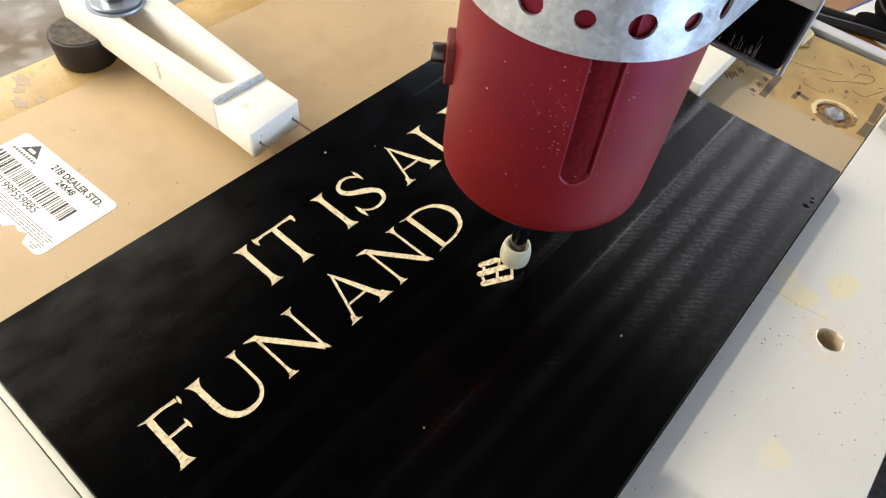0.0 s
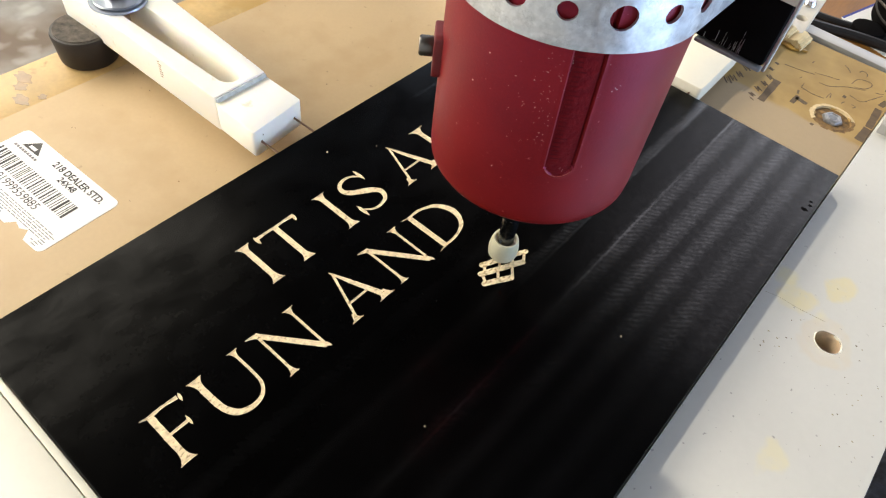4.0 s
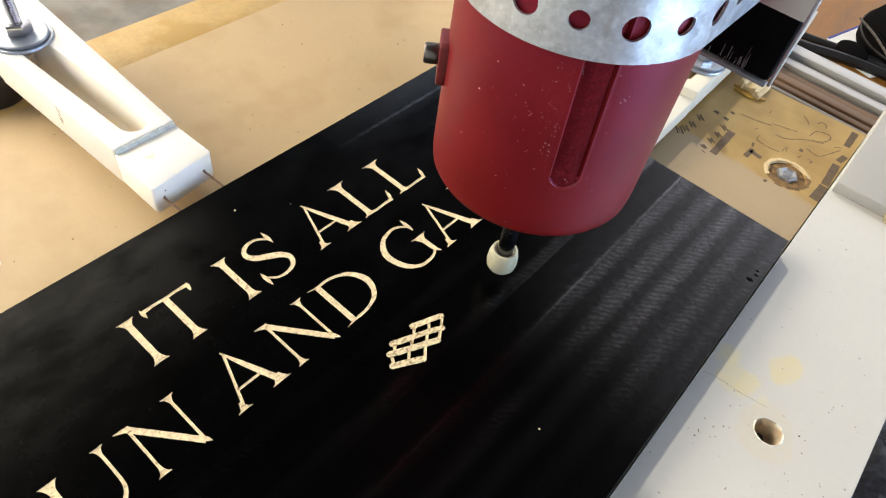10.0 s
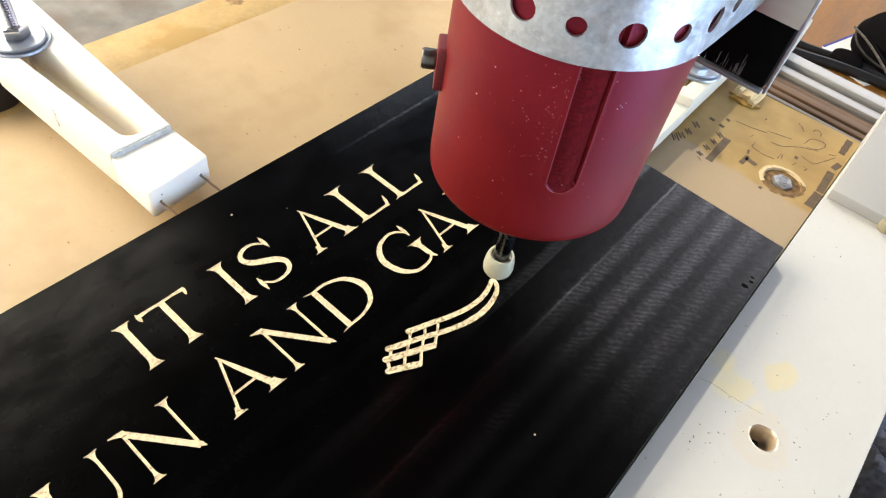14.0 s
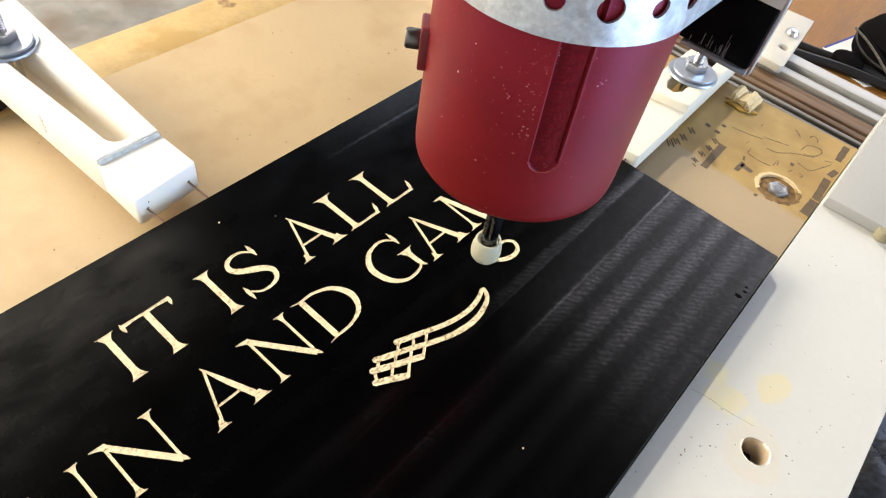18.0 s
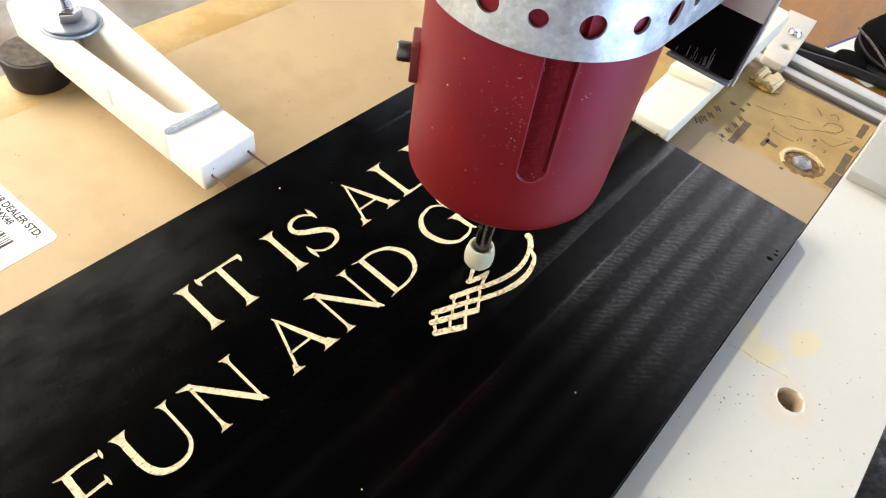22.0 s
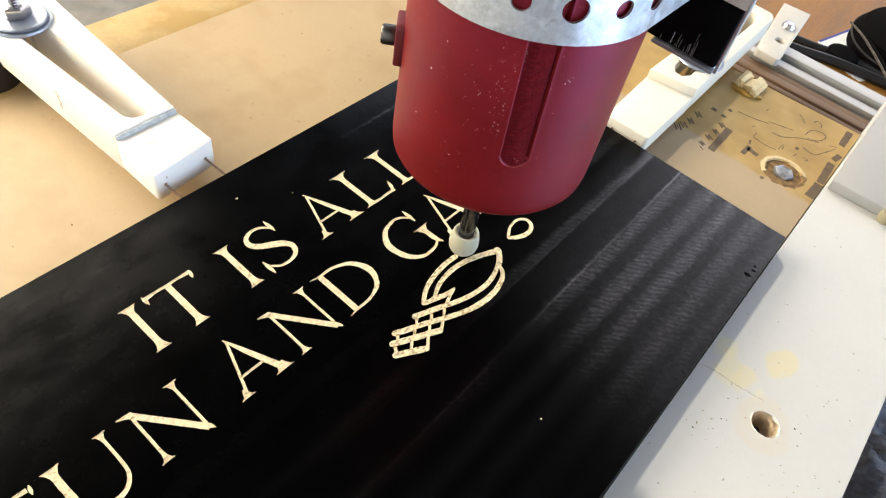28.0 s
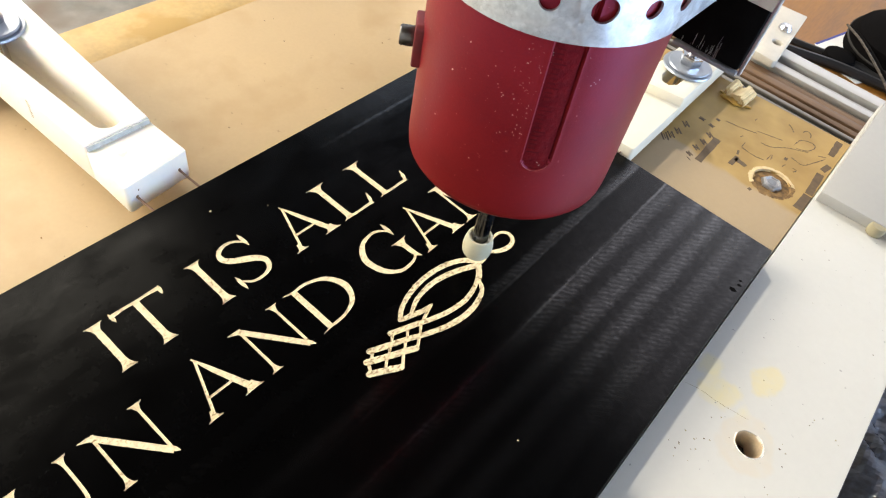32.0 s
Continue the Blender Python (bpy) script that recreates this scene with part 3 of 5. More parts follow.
def ragged_ring(cx, cy, inner, outer, jag, a0, a1, z0, z1, n=60):
    """A torn, uneven ring or part of one."""
    bm = bmesh.new()
    rows = []
    for k in range(n + 1):
        a = radians(a0 + (a1 - a0) * k / n)
        wave = noise.noise((math.cos(a) * 3.2, math.sin(a) * 3.2, outer * 900)) + 0.5 * noise.noise((math.cos(a) * 9, math.sin(a) * 9, outer * 700))
        ri, ro = inner * (1 + 0.03 * wave), inner + (outer - inner) * (1 - jag * (0.5 + 0.5 * wave))
        top = z1 * random.uniform(0.5, 1.0)
        rows.append([bm.verts.new((cx + r * math.cos(a), cy + r * math.sin(a), z0 + h)) for r, h in ((ri, -0.0008), (ri * 1.04, top), ((ri + ro) / 2, top * random.uniform(0.4, 1.0)), (ro, -0.0002))])
    for p, q in zip(rows, rows[1:]):
        for i in range(3):
            bm.faces.new((p[i], p[i + 1], q[i + 1], q[i]))
    bmesh.ops.recalc_face_normals(bm, faces=bm.faces)
    return bm


# ---- the router table that slides ----
table = thing("sliding_router_table", (-0.14, -0.1, -0.05), "sliding machine table of tan hardboard, yellowed plywood and white panels", "machine table")
part("base_board", box(-0.3445, 0.066, -0.46, 0.126, -0.0410, BED_TOP - 0.0032, 0.0006), PLY, table, "yellowed plywood base")
part("hardboard_sheet", slab([(-0.3125, -0.46), (-0.0005, -0.46), (-0.0005, 0.0005), (-0.198, 0.0005), (-0.198, 0.126), (-0.3125, 0.126)], BED_TOP - 0.0031, BED_TOP, [], 0.0003), HARDBOARD, table, "smooth tan hardboard sheet")
part("edge_strip", box(-0.3445, -0.3127, -0.46, 0.126, BED_TOP - 0.0031, BED_TOP - 0.0006, 0.0003), PLY, table, "yellow stained plywood edge")
crater = circle(-0.0192, 0.0595, 0.0105, 30, 0.07, 1.0)
part("fence_board", slab([(-0.197, 0.0015), (0.0006, 0.0022), (0.0012, 0.1312), (-0.197, 0.1215)], BED_TOP - 0.003, FENCE_TOP, [crater], 0.0003, 1), FENCE, table, "tan hardboard stop with a yellow varnish stain and a splintered bolt hole")
hole = circle(0.0328, -0.0905, 0.0055, 28, 0.02)
part("side_panel", slab([(0.0010, -0.46), (0.0660, -0.46), (0.0660, 0.19), (0.0018, 0.19), (0.0012, 0.0005), (0.0010, 0.0005)], -0.0217, PANEL_TOP, [hole], 0.0004, 1), PANEL, table, "white melamine side panel with a drilled hole and yellow stains")
lining = bmesh.new()
ribbon_r = circle(0.0328, -0.0905, 0.00535, 28, 0.03)
loops = [[lining.verts.new((0.0328 + (x - 0.0328) * k + dx, -0.0905 + (y + 0.0905) * k + dx, z)) for x, y in ribbon_r] for z, k, dx in ((PANEL_TOP - 0.0003, 1.0, 0.0), (-0.0214, 0.80, -0.0004))]
for k in range(28):
    lining.faces.new((loops[0][k], loops[0][(k + 1) % 28], loops[1][(k + 1) % 28], loops[1][k]))
bmesh.ops.solidify(lining, geom=lining.faces[:], thickness=0.0003)
part("hole_lining", lining, CHIPBOARD, table, "raw chipboard wall of the drilled hole")
part("chipped_rim", ragged_ring(0.0328, -0.0905, 0.0053, 0.0065, 0.9, -190, 80, PANEL_TOP, 0.0004, 48), CREAM_PANEL, table, "white chipped rim of the drilled hole")
# dark disc paints the shade at the bottom of the drilled hole
part("hole_bottom", slab(circle(0.0318, -0.0912, 0.0040, 16, 0.12), BED_TOP - 0.0033, -0.0180), RUBBER, table, "dark disc painting the shade deep in the hole")
bm = bmesh.new()
ribbon(bm, [(v.x, v.y) for v in curve_points([(0.0025, -0.0848), (0.0090, -0.0832), (0.0165, -0.0830), (0.0285, -0.0812)], 0.001)], [random.uniform(0.00005, 0.0002) for _ in range(60)], PANEL_TOP, PANEL_TOP + 0.00005)
part("scratch", bm, OLIVE, table, "thin grey scratch")
random.seed(14)
for k in range(46):
    dx, dy = (random.gauss(0.014, 0.004), random.gauss(-0.107, 0.006)) if k < 14 else (random.uniform(0.042, 0.062), random.uniform(-0.14, -0.06)) if k < 34 else (random.uniform(0.006, 0.06), random.uniform(-0.2, 0.05))
    if math.hypot(dx - 0.0328, dy + 0.0905) < 0.0075:
        continue
    part("dirt_speck", slab(circle(dx, dy, random.uniform(0.00015, 0.00045), 7, 0.3), PANEL_TOP, PANEL_TOP + 0.00006), OLIVE if k % 3 else FADED_INK, table)
part("pad", slab([(0.0026, 0.0655), (0.0660, 0.0685), (0.0660, 0.19), (0.0030, 0.19)], PANEL_TOP, -0.0035, [], 0.0007), WHITE_PANEL, table, "thick white pad screwed on the side panel")
part("pad_plug", turned(0.0335, 0.0665, [(0.0038, PANEL_TOP), (0.0042, PANEL_TOP + 0.003), (0.0036, -0.0042), (0.0, -0.0040)], 16), OLIVE, table, "olive wooden plug")
part("end_panel", box(-0.30, -0.001, -0.46, -0.3212, BED_TOP, BED_TOP + 0.0075, 0.0005), CREAM_PANEL, table, "cream white end stop")
part("end_lip", box(-0.30, -0.001, -0.3209, -0.3183, BED_TOP, BED_TOP + 0.0073, 0.0003), CREAM_PANEL, table, "grey worn lip of the end stop")
random.seed(4)


part("torn_rim", ragged_ring(-0.0192, 0.0595, 0.0100, 0.0142, 0.45, 30, 225, FENCE_TOP, 0.0006), CHIP_WOOD, table, "pale torn fibres beside the bolt hole")
part("dark_rim", ragged_ring(-0.0192, 0.0595, 0.0098, 0.0140, 0.7, -150, 45, FENCE_TOP, 0.0004), BURNT, table, "brown crushed fibres beside the bolt hole")
part("hole_wall", moved(turned(0, 0, [(0.0112, -0.0045), (0.0108, -0.0010)], 30), Matrix.Translation((-0.0192, 0.0595, FENCE_TOP))), BURNT, table, "brown ragged wall of the bolt hole")
part("bolt_washer", turned(-0.0192, 0.0595, [(0.0085, -0.0160), (0.0085, -0.0147), (0.0, -0.0147)], 28), RUBBER, table, "dark washer sunk in the hole")
part("bolt_head", turned(-0.0192, 0.0595, [(0.0054, -0.0146), (0.0058, -0.0138), (0.0058, -0.0106), (0.0052, -0.0096), (0.0040, -0.0092), (0.0034, -0.0097), (0.0, -0.0098)], 6), BOLT_ZINC, table, "dull zinc hexagonal bolt head")
part("bolt_socket", turned(-0.0192, 0.0595, [(0.0022, -0.0099), (0.0022, -0.0096), (0.0, -0.0095)], 12), ZINC_DULL, table, "grey dished middle of the bolt head")
# printed and hand-drawn marks on the stop: plain bars
def flat_mark(name, strokes, mat, label):
    """Ink on the stop: one or more flat strokes in millimetres."""
    bm = bmesh.new()
    for n, (pts, ws) in enumerate(strokes):
        ribbon(bm, [(x * 0.001, y * 0.001) for x, y in pts], [w * 0.001 for w in ws], FENCE_TOP, FENCE_TOP + 0.00006 + 0.00001 * n)
    part(name, bm, mat, table, label)


for p, q, w in (
    ((-55.2, 42.7), (-55.8, 68.8), 4.4),
    ((-1.8, 51.8), (-1.3, 66.4), 5.0),
    ((-1.4, 67.5), (-2.5, 89.5), 4.2),
    ((-2.8, 93.2), (-1.2, 100.7), 3.6),
    ((-3.8, 110.3), (-4.2, 127.6), 4.0),
    ((-21.4, 84.1), (-21.5, 86.8), 2.0),
    ((-41.7, 54.9), (-41.4, 64.1), 3.0),
    ((-41.7, 61.7), (-34.8, 60.5), 3.0),
    ((-42.3, 65.9), (-43.3, 69.7), 1.3),
    ((-26.8, 45.3), (-25.0, 44.9), 2.2),
):
    pts = [(p[0] + (q[0] - p[0]) * k / 5, p[1] + (q[1] - p[1]) * k / 5) for k in range(6)]
    flat_mark("printed_bar", [(pts, [w * random.uniform(0.85, 1.05) for _ in pts])], FADED_INK, "worn brown printed bar")
for ctrl in (
    [(-59.6, 88.4), (-50.6, 90.2), (-42.0, 93.2)],
    [(-42.9, 95.2), (-36.1, 97.5), (-29.3, 99.8)],
    [(-43.4, 74.5), (-43.5, 79.5)],
    [(-43.4, 73.8), (-36.0, 72.8), (-29.8, 74.0)],
    [(-28.9, 75.8), (-28.7, 80.3), (-28.1, 82.3), (-27.3, 77.7)],
    [(-37.3, 87.0), (-31.3, 88.5), (-24.0, 96.0), (-14.3, 101.9)],
    [(-47.6, 81.8), (-46.7, 84.4)],
    [(-22.8, 101.8), (-21.3, 109.6), (-15.4, 112.4), (-13.0, 109.4), (-15.3, 102.8), (-21.0, 99.6)],
    [(-32.2, 117.9), (-29.8, 116.2), (-27.0, 112.6)],
    [(-23.3, 117.8), (-22.1, 121.0), (-19.2, 119.9), (-18.3, 116.4)],
    [(-20.5, 77.6), (-19.7, 80.6)],
    [(-15.9, 81.1), (-13.2, 80.9), (-14.2, 78.4)],
    [(-19.8, 89.5), (-12.7, 88.4), (-8.7, 95.8), (-5.1, 104.4)],
    [(-9.0, 104.0), (-5.2, 106.5)],
    [(-47.9, 103.7), (-47.7, 106.5)],
    [(-61.2, 40.9), (-58.0, 39.4)],
):
    pts = [(v.x, v.y) for v in curve_points(ctrl, 1.2)]
    flat_mark("pencil_line", [(pts, [random.uniform(0.25, 0.7) for _ in pts])], FADED_INK, "scribbled pencil line")
for p, q in (
    ((-74.3, 44.6), (-78.7, 49.4)), ((-72.9, 49.2), (-77.0, 52.9)), ((-71.9, 55.5), (-75.8, 58.9)), ((-71.6, 64.8), (-75.6, 68.3)),
    ((-63.2, 44.1), (-59.7, 42.7)), ((-63.2, 52.4), (-59.5, 49.9)), ((-62.6, 60.4), (-58.9, 57.8)), ((-62.9, 68.9), (-59.1, 66.2)),
    ((-71.9, 77.6), (-68.4, 77.3)), ((-65.2, 76.7), (-62.0, 76.0)), ((-64.6, 85.2), (-62.1, 84.5))
):
    dx, dy = q[0] - p[0], q[1] - p[1]
    sx, sy = dy * 0.42, -dx * 0.42
    strokes = [([p, q], [1.0, 0.9]), ([(p[0] - sx, p[1] - sy), (q[0] - sx, q[1] - sy)], [0.9, 0.8])]
    strokes.append(([(p[0] + dx * 0.2 - sx / 2, p[1] + dy * 0.2 - sy / 2), (p[0] + dx * 0.8 - sx / 2, p[1] + dy * 0.8 - sy / 2)], [0.5, 0.5]))
    flat_mark("printed_mark", strokes, DARK_INK, "short worn ink strokes")
random.seed(31)
ZS, ZB = BED_TOP - 0.0006, BED_TOP
for cx, cy, r, squash in ((-0.3358, -0.2300, 0.0058, 0.55), (-0.3300, -0.2345, 0.0036, 0.8), (-0.3205, -0.2393, 0.0050, 0.6), (-0.3160, -0.2310, 0.0022, 0.9)):
    part("varnish_drip", slab(circle(cx, cy, r, 40, 0.16, squash), ZS, ZS + 0.00008), DRIP, table, "dried brown varnish drip")
for k in range(40):
    part("dirt_speck", slab(circle(random.uniform(-0.308, -0.198), random.uniform(-0.31, 0.05), random.uniform(0.00018, 0.0006), 7, 0.3, random.uniform(0.4, 1)), ZB, ZB + 0.00005), FADED_INK if k % 3 else BURNT, table)
BED_THINGS.append(table)

# ---- the sign board ----
W, L, THICK = 0.1930, 0.3178, 0.0176
sign = thing("sign_board", (-W / 2, -L / 2, -THICK), "black painted wooden board being carved with pale letters", "sign")
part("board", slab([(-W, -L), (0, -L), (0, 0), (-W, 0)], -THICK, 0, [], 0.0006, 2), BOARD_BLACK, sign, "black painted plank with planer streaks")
for kx, ky, kr in ((-0.0042, -0.0362, 0.0015), (-0.0030, -0.0318, 0.0009), (-0.0036, -0.0290, 0.0007)):
    part("knot", slab(circle(kx, ky, kr, 14, 0.25, 0.7), 0, 0.00008), BLACK_FOAM, sign, "small dent in the paint")
BED_THINGS.append(sign)
for sx, sy, sr in ((-0.0302, -0.157, 0.00035), (-0.1785, -0.1690, 0.0005), (-0.1665, -0.150, 0.00025), (-0.060, -0.235, 0.00028)):
    part("paint_chip", slab(circle(sx, sy, sr, 9, 0.2), 0, 0.0001), CHIP_WOOD, sign, "tiny pale chip")

MM = 0.001


def glyph(ch):
    """Strokes of a roman capital, 22 high: lists of points (along, up) and widths."""
    thick, thin, cap = 2.7, 1.15, 22.0
    out = []

    def line(p, q, w0, w1=None):
        out.append(([p, q], [w0, w0 if w1 is None else w1]))

    def bend(ctrl, ws, step=0.5):
        pts = [(v.x, v.y) for v in curve_points(ctrl, step)]
        n = len(pts) - 1
        out.append((pts, [float(np.interp(k / n, np.linspace(0, 1, len(ws)), ws)) for k in range(n + 1)]))

    def serif(u, v, half, up, w):
        """A foot that runs out to two sharp points, with a bracket up to the stem."""
        s = 1 if up else -1
        bend([(u - half, v + 0.02 * s), (u - half * 0.5, v + 0.36 * s), (u, v + 0.5 * s), (u + half * 0.5, v + 0.36 * s), (u + half, v + 0.02 * s)], [0.15, 0.75, 1.05, 0.75, 0.15], 0.35)
        bend([(u, v + 3.4 * s), (u, v + 1.9 * s), (u, v + 0.9 * s), (u, v + 0.35 * s)], [w, w + half * 0.16, w + half * 0.55, w + half * 1.0], 0.3)

    def spike(p, q, w):
        """A terminal: thick in the middle and sharp at both ends."""
        m = ((p[0] + q[0]) / 2, (p[1] + q[1]) / 2)
        bend([p, m, q], [0.15, w, w, 0.2], 0.35)

    def stem(u, w, top=3.3, foot=2.9):
        line((u, 0.4), (u, cap - 0.4), w)
        if foot:
            serif(u, 0, foot, True, w)
        if top:
            serif(u, cap, top, False, w)

    if ch == "I":
        stem(3.4, thick)
    elif ch == "T":
        stem(9.4, thick, top=0)
        bend([(0.1, cap - 1.0), (5.0, cap - 0.75), (9.4, cap - 0.9), (14.0, cap - 0.75), (18.8, cap - 1.0)], [2.0, 1.2, 1.2, 1.2, 2.0])
        spike((0.0, cap + 0.6), (0.5, cap - 4.0), 1.5)
        spike((19.0, cap + 0.1), (18.3, cap - 4.0), 1.5)
    elif ch == "L":
        stem(5.0, thick, top=4.6, foot=0)
        bend([(1.6, 0.25), (4.0, 0.75), (9.0, 0.6), (14.0, 0.7), (18.2, 0.6)], [0.3, 1.4, 1.1, 1.3, 1.4])
        bend([(5.0, 2.6), (5.0, 1.4), (5.0, 0.5)], [thick, thick + 0.7, thick + 2.6], 0.3)
        bend([(17.0, 0.7), (18.2, 2.4), (19.3, 6.1)], [1.3, 1.7, 0.15])
    elif ch == "F":
        stem(3.4, thick, top=0)
        bend([(0.0, cap - 0.2), (3.4, cap - 0.9), (8.0, cap - 0.75), (13.4, cap - 1.2)], [0.2, 1.5, 1.1, 1.7])
        spike((14.4, cap - 0.1), (13.9, cap - 3.6), 1.2)
        line((3.6, 11.3), (11.2, 11.4), 1.0, 1.3)
        spike((11.4, 13.6), (11.4, 9.2), 1.1)
    elif ch == "A":
        line((3.0, 0.5), (10.4, cap - 0.4), thin)
        bend([(9.8, cap + 1.0), (10.8, cap - 1.5), (13.0, cap - 7.6), (18.3, 0.6)], [0.5, 2.0, 2.5, thick])
        line((5.6, 7.4), (14.6, 7.4), 1.0)
        serif(3.0, 0, 2.8, True, thin)
        serif(18.3, 0, 3.8, True, thick)
    elif ch == "N":
        line((3.6, 0.4), (3.6, cap - 1), thin)
        line((18.6, 1.0), (18.6, cap - 0.4), thin)
        line((3.2, cap - 0.7), (18.6, 0.5), 2.45, 2.45)
        spike((17.4, 3.2), (19.9, -0.9), 1.6)
        serif(3.6, 0, 2.2, True, thin)
        serif(18.6, cap, 2.4, False, thin)
        bend([(-0.5, cap - 0.1), (1.6, cap - 0.6), (4.4, cap - 1.4)], [0.2, 1.4, 2.4])
    elif ch == "M":
        line((4.0, 0.4), (4.6, cap), thin)
        line((5.0, cap - 0.4), (11.6, 0.4), thick)
        line((11.6, 0.2), (18.4, cap), thin)
        line((18.6, cap - 0.4), (20.0, 0.4), thick)
        bend([(0.8, cap), (3.0, cap - 0.2), (6.0, cap - 0.8)], [0.2, 1.3, 2.4])
        serif(4.0, 0, 3.4, True, thin)
        serif(20.0, 0, 3.6, True, thick)
        serif(18.8, cap, 2.8, False, thick)
    elif ch == "U":
        bend([(2.7, cap - 0.4), (2.8, 14), (3.4, 6.8), (5.9, 2.2), (10.4, 0.5), (15.0, 1.5), (17.8, 5.2), (18.3, 11), (18.2, cap - 0.4)], [2.6, 2.6, 2.7, 2.6, 2.0, 1.5, 1.2, 1.15, 1.15])
        serif(2.7, cap, 2.9, False, thick)
        serif(18.2, cap, 2.1, False, thin)
    elif ch == "D":
        line((4.2, 0.8), (4.2, cap - 0.6), thick)
        bend([(0.0, cap), (4.2, cap - 0.8), (10.5, cap - 1.0), (17.4, cap - 4.2), (20.7, 11.0), (18.2, 4.3), (11.8, 1.2), (4.4, 0.7), (0.4, 0.1)], [0.2, 1.2, 1.3, 2.3, 3.0, 2.3, 1.3, 1.2, 0.2])
    elif ch == "G":
        bend([(18.6, 18.6), (15.8, 20.9), (12.2, 21.6), (6.4, 19.9), (2.5, 15.6), (1.7, 11.0), (3.6, 5.0), (8.0, 1.2), (12.6, 0.7), (16.6, 1.5), (19.0, 3.4)], [0.8, 1.2, 1.5, 2.3, 2.9, 3.1, 2.9, 2.0, 1.5, 1.3, 1.2])
        spike((19.2, 22.9), (19.4, 15.6), 1.7)
        bend([(18.6, 11.6), (18.6, 6.0), (19.0, 2.8), (20.2, 0.8)], [2.6, 2.6, 2.4, 0.3])
        serif(18.4, 12.0, 4.0, False, 2.6)
    elif ch == "S":
        bend([(12.8, 18.4), (9.9, 20.9), (6.3, 21.3), (3.1, 19.5), (2.4, 16.3), (4.6, 13.4), (8.2, 11.2), (12.0, 8.6), (13.7, 5.5), (12.3, 2.1), (8.8, 0.6), (4.8, 0.9), (1.8, 3.4)],
             [0.8, 1.2, 1.6, 2.2, 2.7, 3.1, 3.3, 3.1, 2.6, 1.9, 1.4, 1.1, 0.8])
        spike((13.2, 22.6), (13.6, 15.6), 1.7)
        spike((0.9, 6.8), (1.2, -0.6), 1.7)
    return out


def carve_letter(ch, y0, base_x, wide_k, high_k):
    """One carved capital that starts at y0 on its line, widened and heightened a little."""
    bm = bmesh.new()
    for n, (pts, ws) in enumerate(glyph(ch)):
        line, wide = [], []
        for (p, q), (a, b) in zip(zip(pts, pts[1:]), zip(ws, ws[1:])):
            m = max(1, round(math.dist(p, q) / 0.5))
            for i in range(m + (q is pts[-1])):
                f = i / m
                u, v = p[0] + (q[0] - p[0]) * f, p[1] + (q[1] - p[1]) * f
                line.append((base_x - v * high_k * MM, y0 + u * wide_k * MM))
                chip = 1 + 0.10 * noise.noise((u * 0.9 + y0 * 900, v * 0.9, n)) + 0.05 * noise.noise((u * 3 + y0 * 900, v * 3, n + 9))
                wide.append((a + (b - a) * f) * 0.87 * chip * MM)
        ribbon(bm, line, wide, -0.0002, 0.00004 + 0.000008 * n, groove=0.00020)
    part("letter_" + ch.lower(), bm, RAW_WOOD, sign, "pale carved letter")


for ch, y0, wk, hk in (("I", -0.2330, 1.0, 1.0), ("T", -0.2236, 1.0, 1.0), ("I", -0.1936, 1.02, 1.01), ("S", -0.1833, 1.07, 1.01), ("A", -0.1582, 1.05, 1.02), ("L", -0.1340, 1.0, 1.03), ("L", -0.1130, 1.0, 1.03)):
    carve_letter(ch, y0, -0.1392, wk, hk)
for ch, y0, wk, hk in (("F", -0.2972, 1.0, 0.99), ("U", -0.2793, 1.0, 0.99), ("N", -0.2549, 1.0, 0.99), ("A", -0.2242, 1.0, 1.01), ("N", -0.1998, 1.0, 1.0), ("D", -0.1755, 1.0, 1.0), ("G", -0.1424, 1.02, 1.03), ("A", -0.1192, 1.06, 1.03), ("M", -0.0948, 1.03, 1.03)):
    carve_letter(ch, y0, -0.1052, wk, hk)


def carve(ctrl, widths, begin, end, step=3.2):
    """A carved line, in short pieces that come up one after another as the cutter passes."""
    pts = curve_points(ctrl, 0.4)
    n = len(pts) - 1
    ws = [float(np.interp(k / n, np.linspace(0, 1, len(widths)), widths)) * 0.93 for k in range(n + 1)]
    per = max(1, round(step / 0.4)) if end > begin else n
    k = 0
    while k < n:
        j = min(n, k + per)
        if n - j < per / 2:
            j = n
        a = max(0, k - (1 if k else 0))
        bm = bmesh.new()
        lift = 0.00006 + 0.00001 * (len(STROKES) % 5)
        ribbon(bm, [(p.x * MM, p.y * MM) for p in pts[a:j + 1]], [w * MM * (1 + 0.13 * noise.noise((p.x * 0.8, p.y * 0.8, 5)) + random.uniform(-0.05, 0.05)) for p, w in zip(pts[a:j + 1], ws[a:j + 1])], -0.0003, lift, True, groove=0.00022)
        ob = part("carved_stroke", bm, FRESH_WOOD, sign)
        STROKES.append((ob, begin + (end - begin) * (k + j) / 2 / n))
        k = j


# lattice at the ornament's foot: four slanting bars and the thin cuts between them
carve([(-82.6, -175.3), (-79.6, -170.0), (-76.6, -164.9)], [2.6, 2.6, 2.6], -2, -2)
carve([(-86.6, -172.8), (-82.2, -163.8), (-80.6, -160.2)], [2.6, 2.6, 2.6], -2, -2)
carve([(-89.0, -168.9), (-86.1, -162.2)], [2.5, 2.5], -2, -2)
carve([(-85.9, -172.3), (-82.9, -174.2)], [1.2, 1.2], -2, -2)
carve([(-83.1, -165.7), (-80.0, -169.6)], [1.1, 1.1], -2, -2)
carve([(-80.2, -160.2), (-76.6, -164.4)], [1.2, 1.2], -2, -2)
carve([(-88.4, -167.6), (-85.9, -170.8)], [1.2, 1.2], -2, -2)
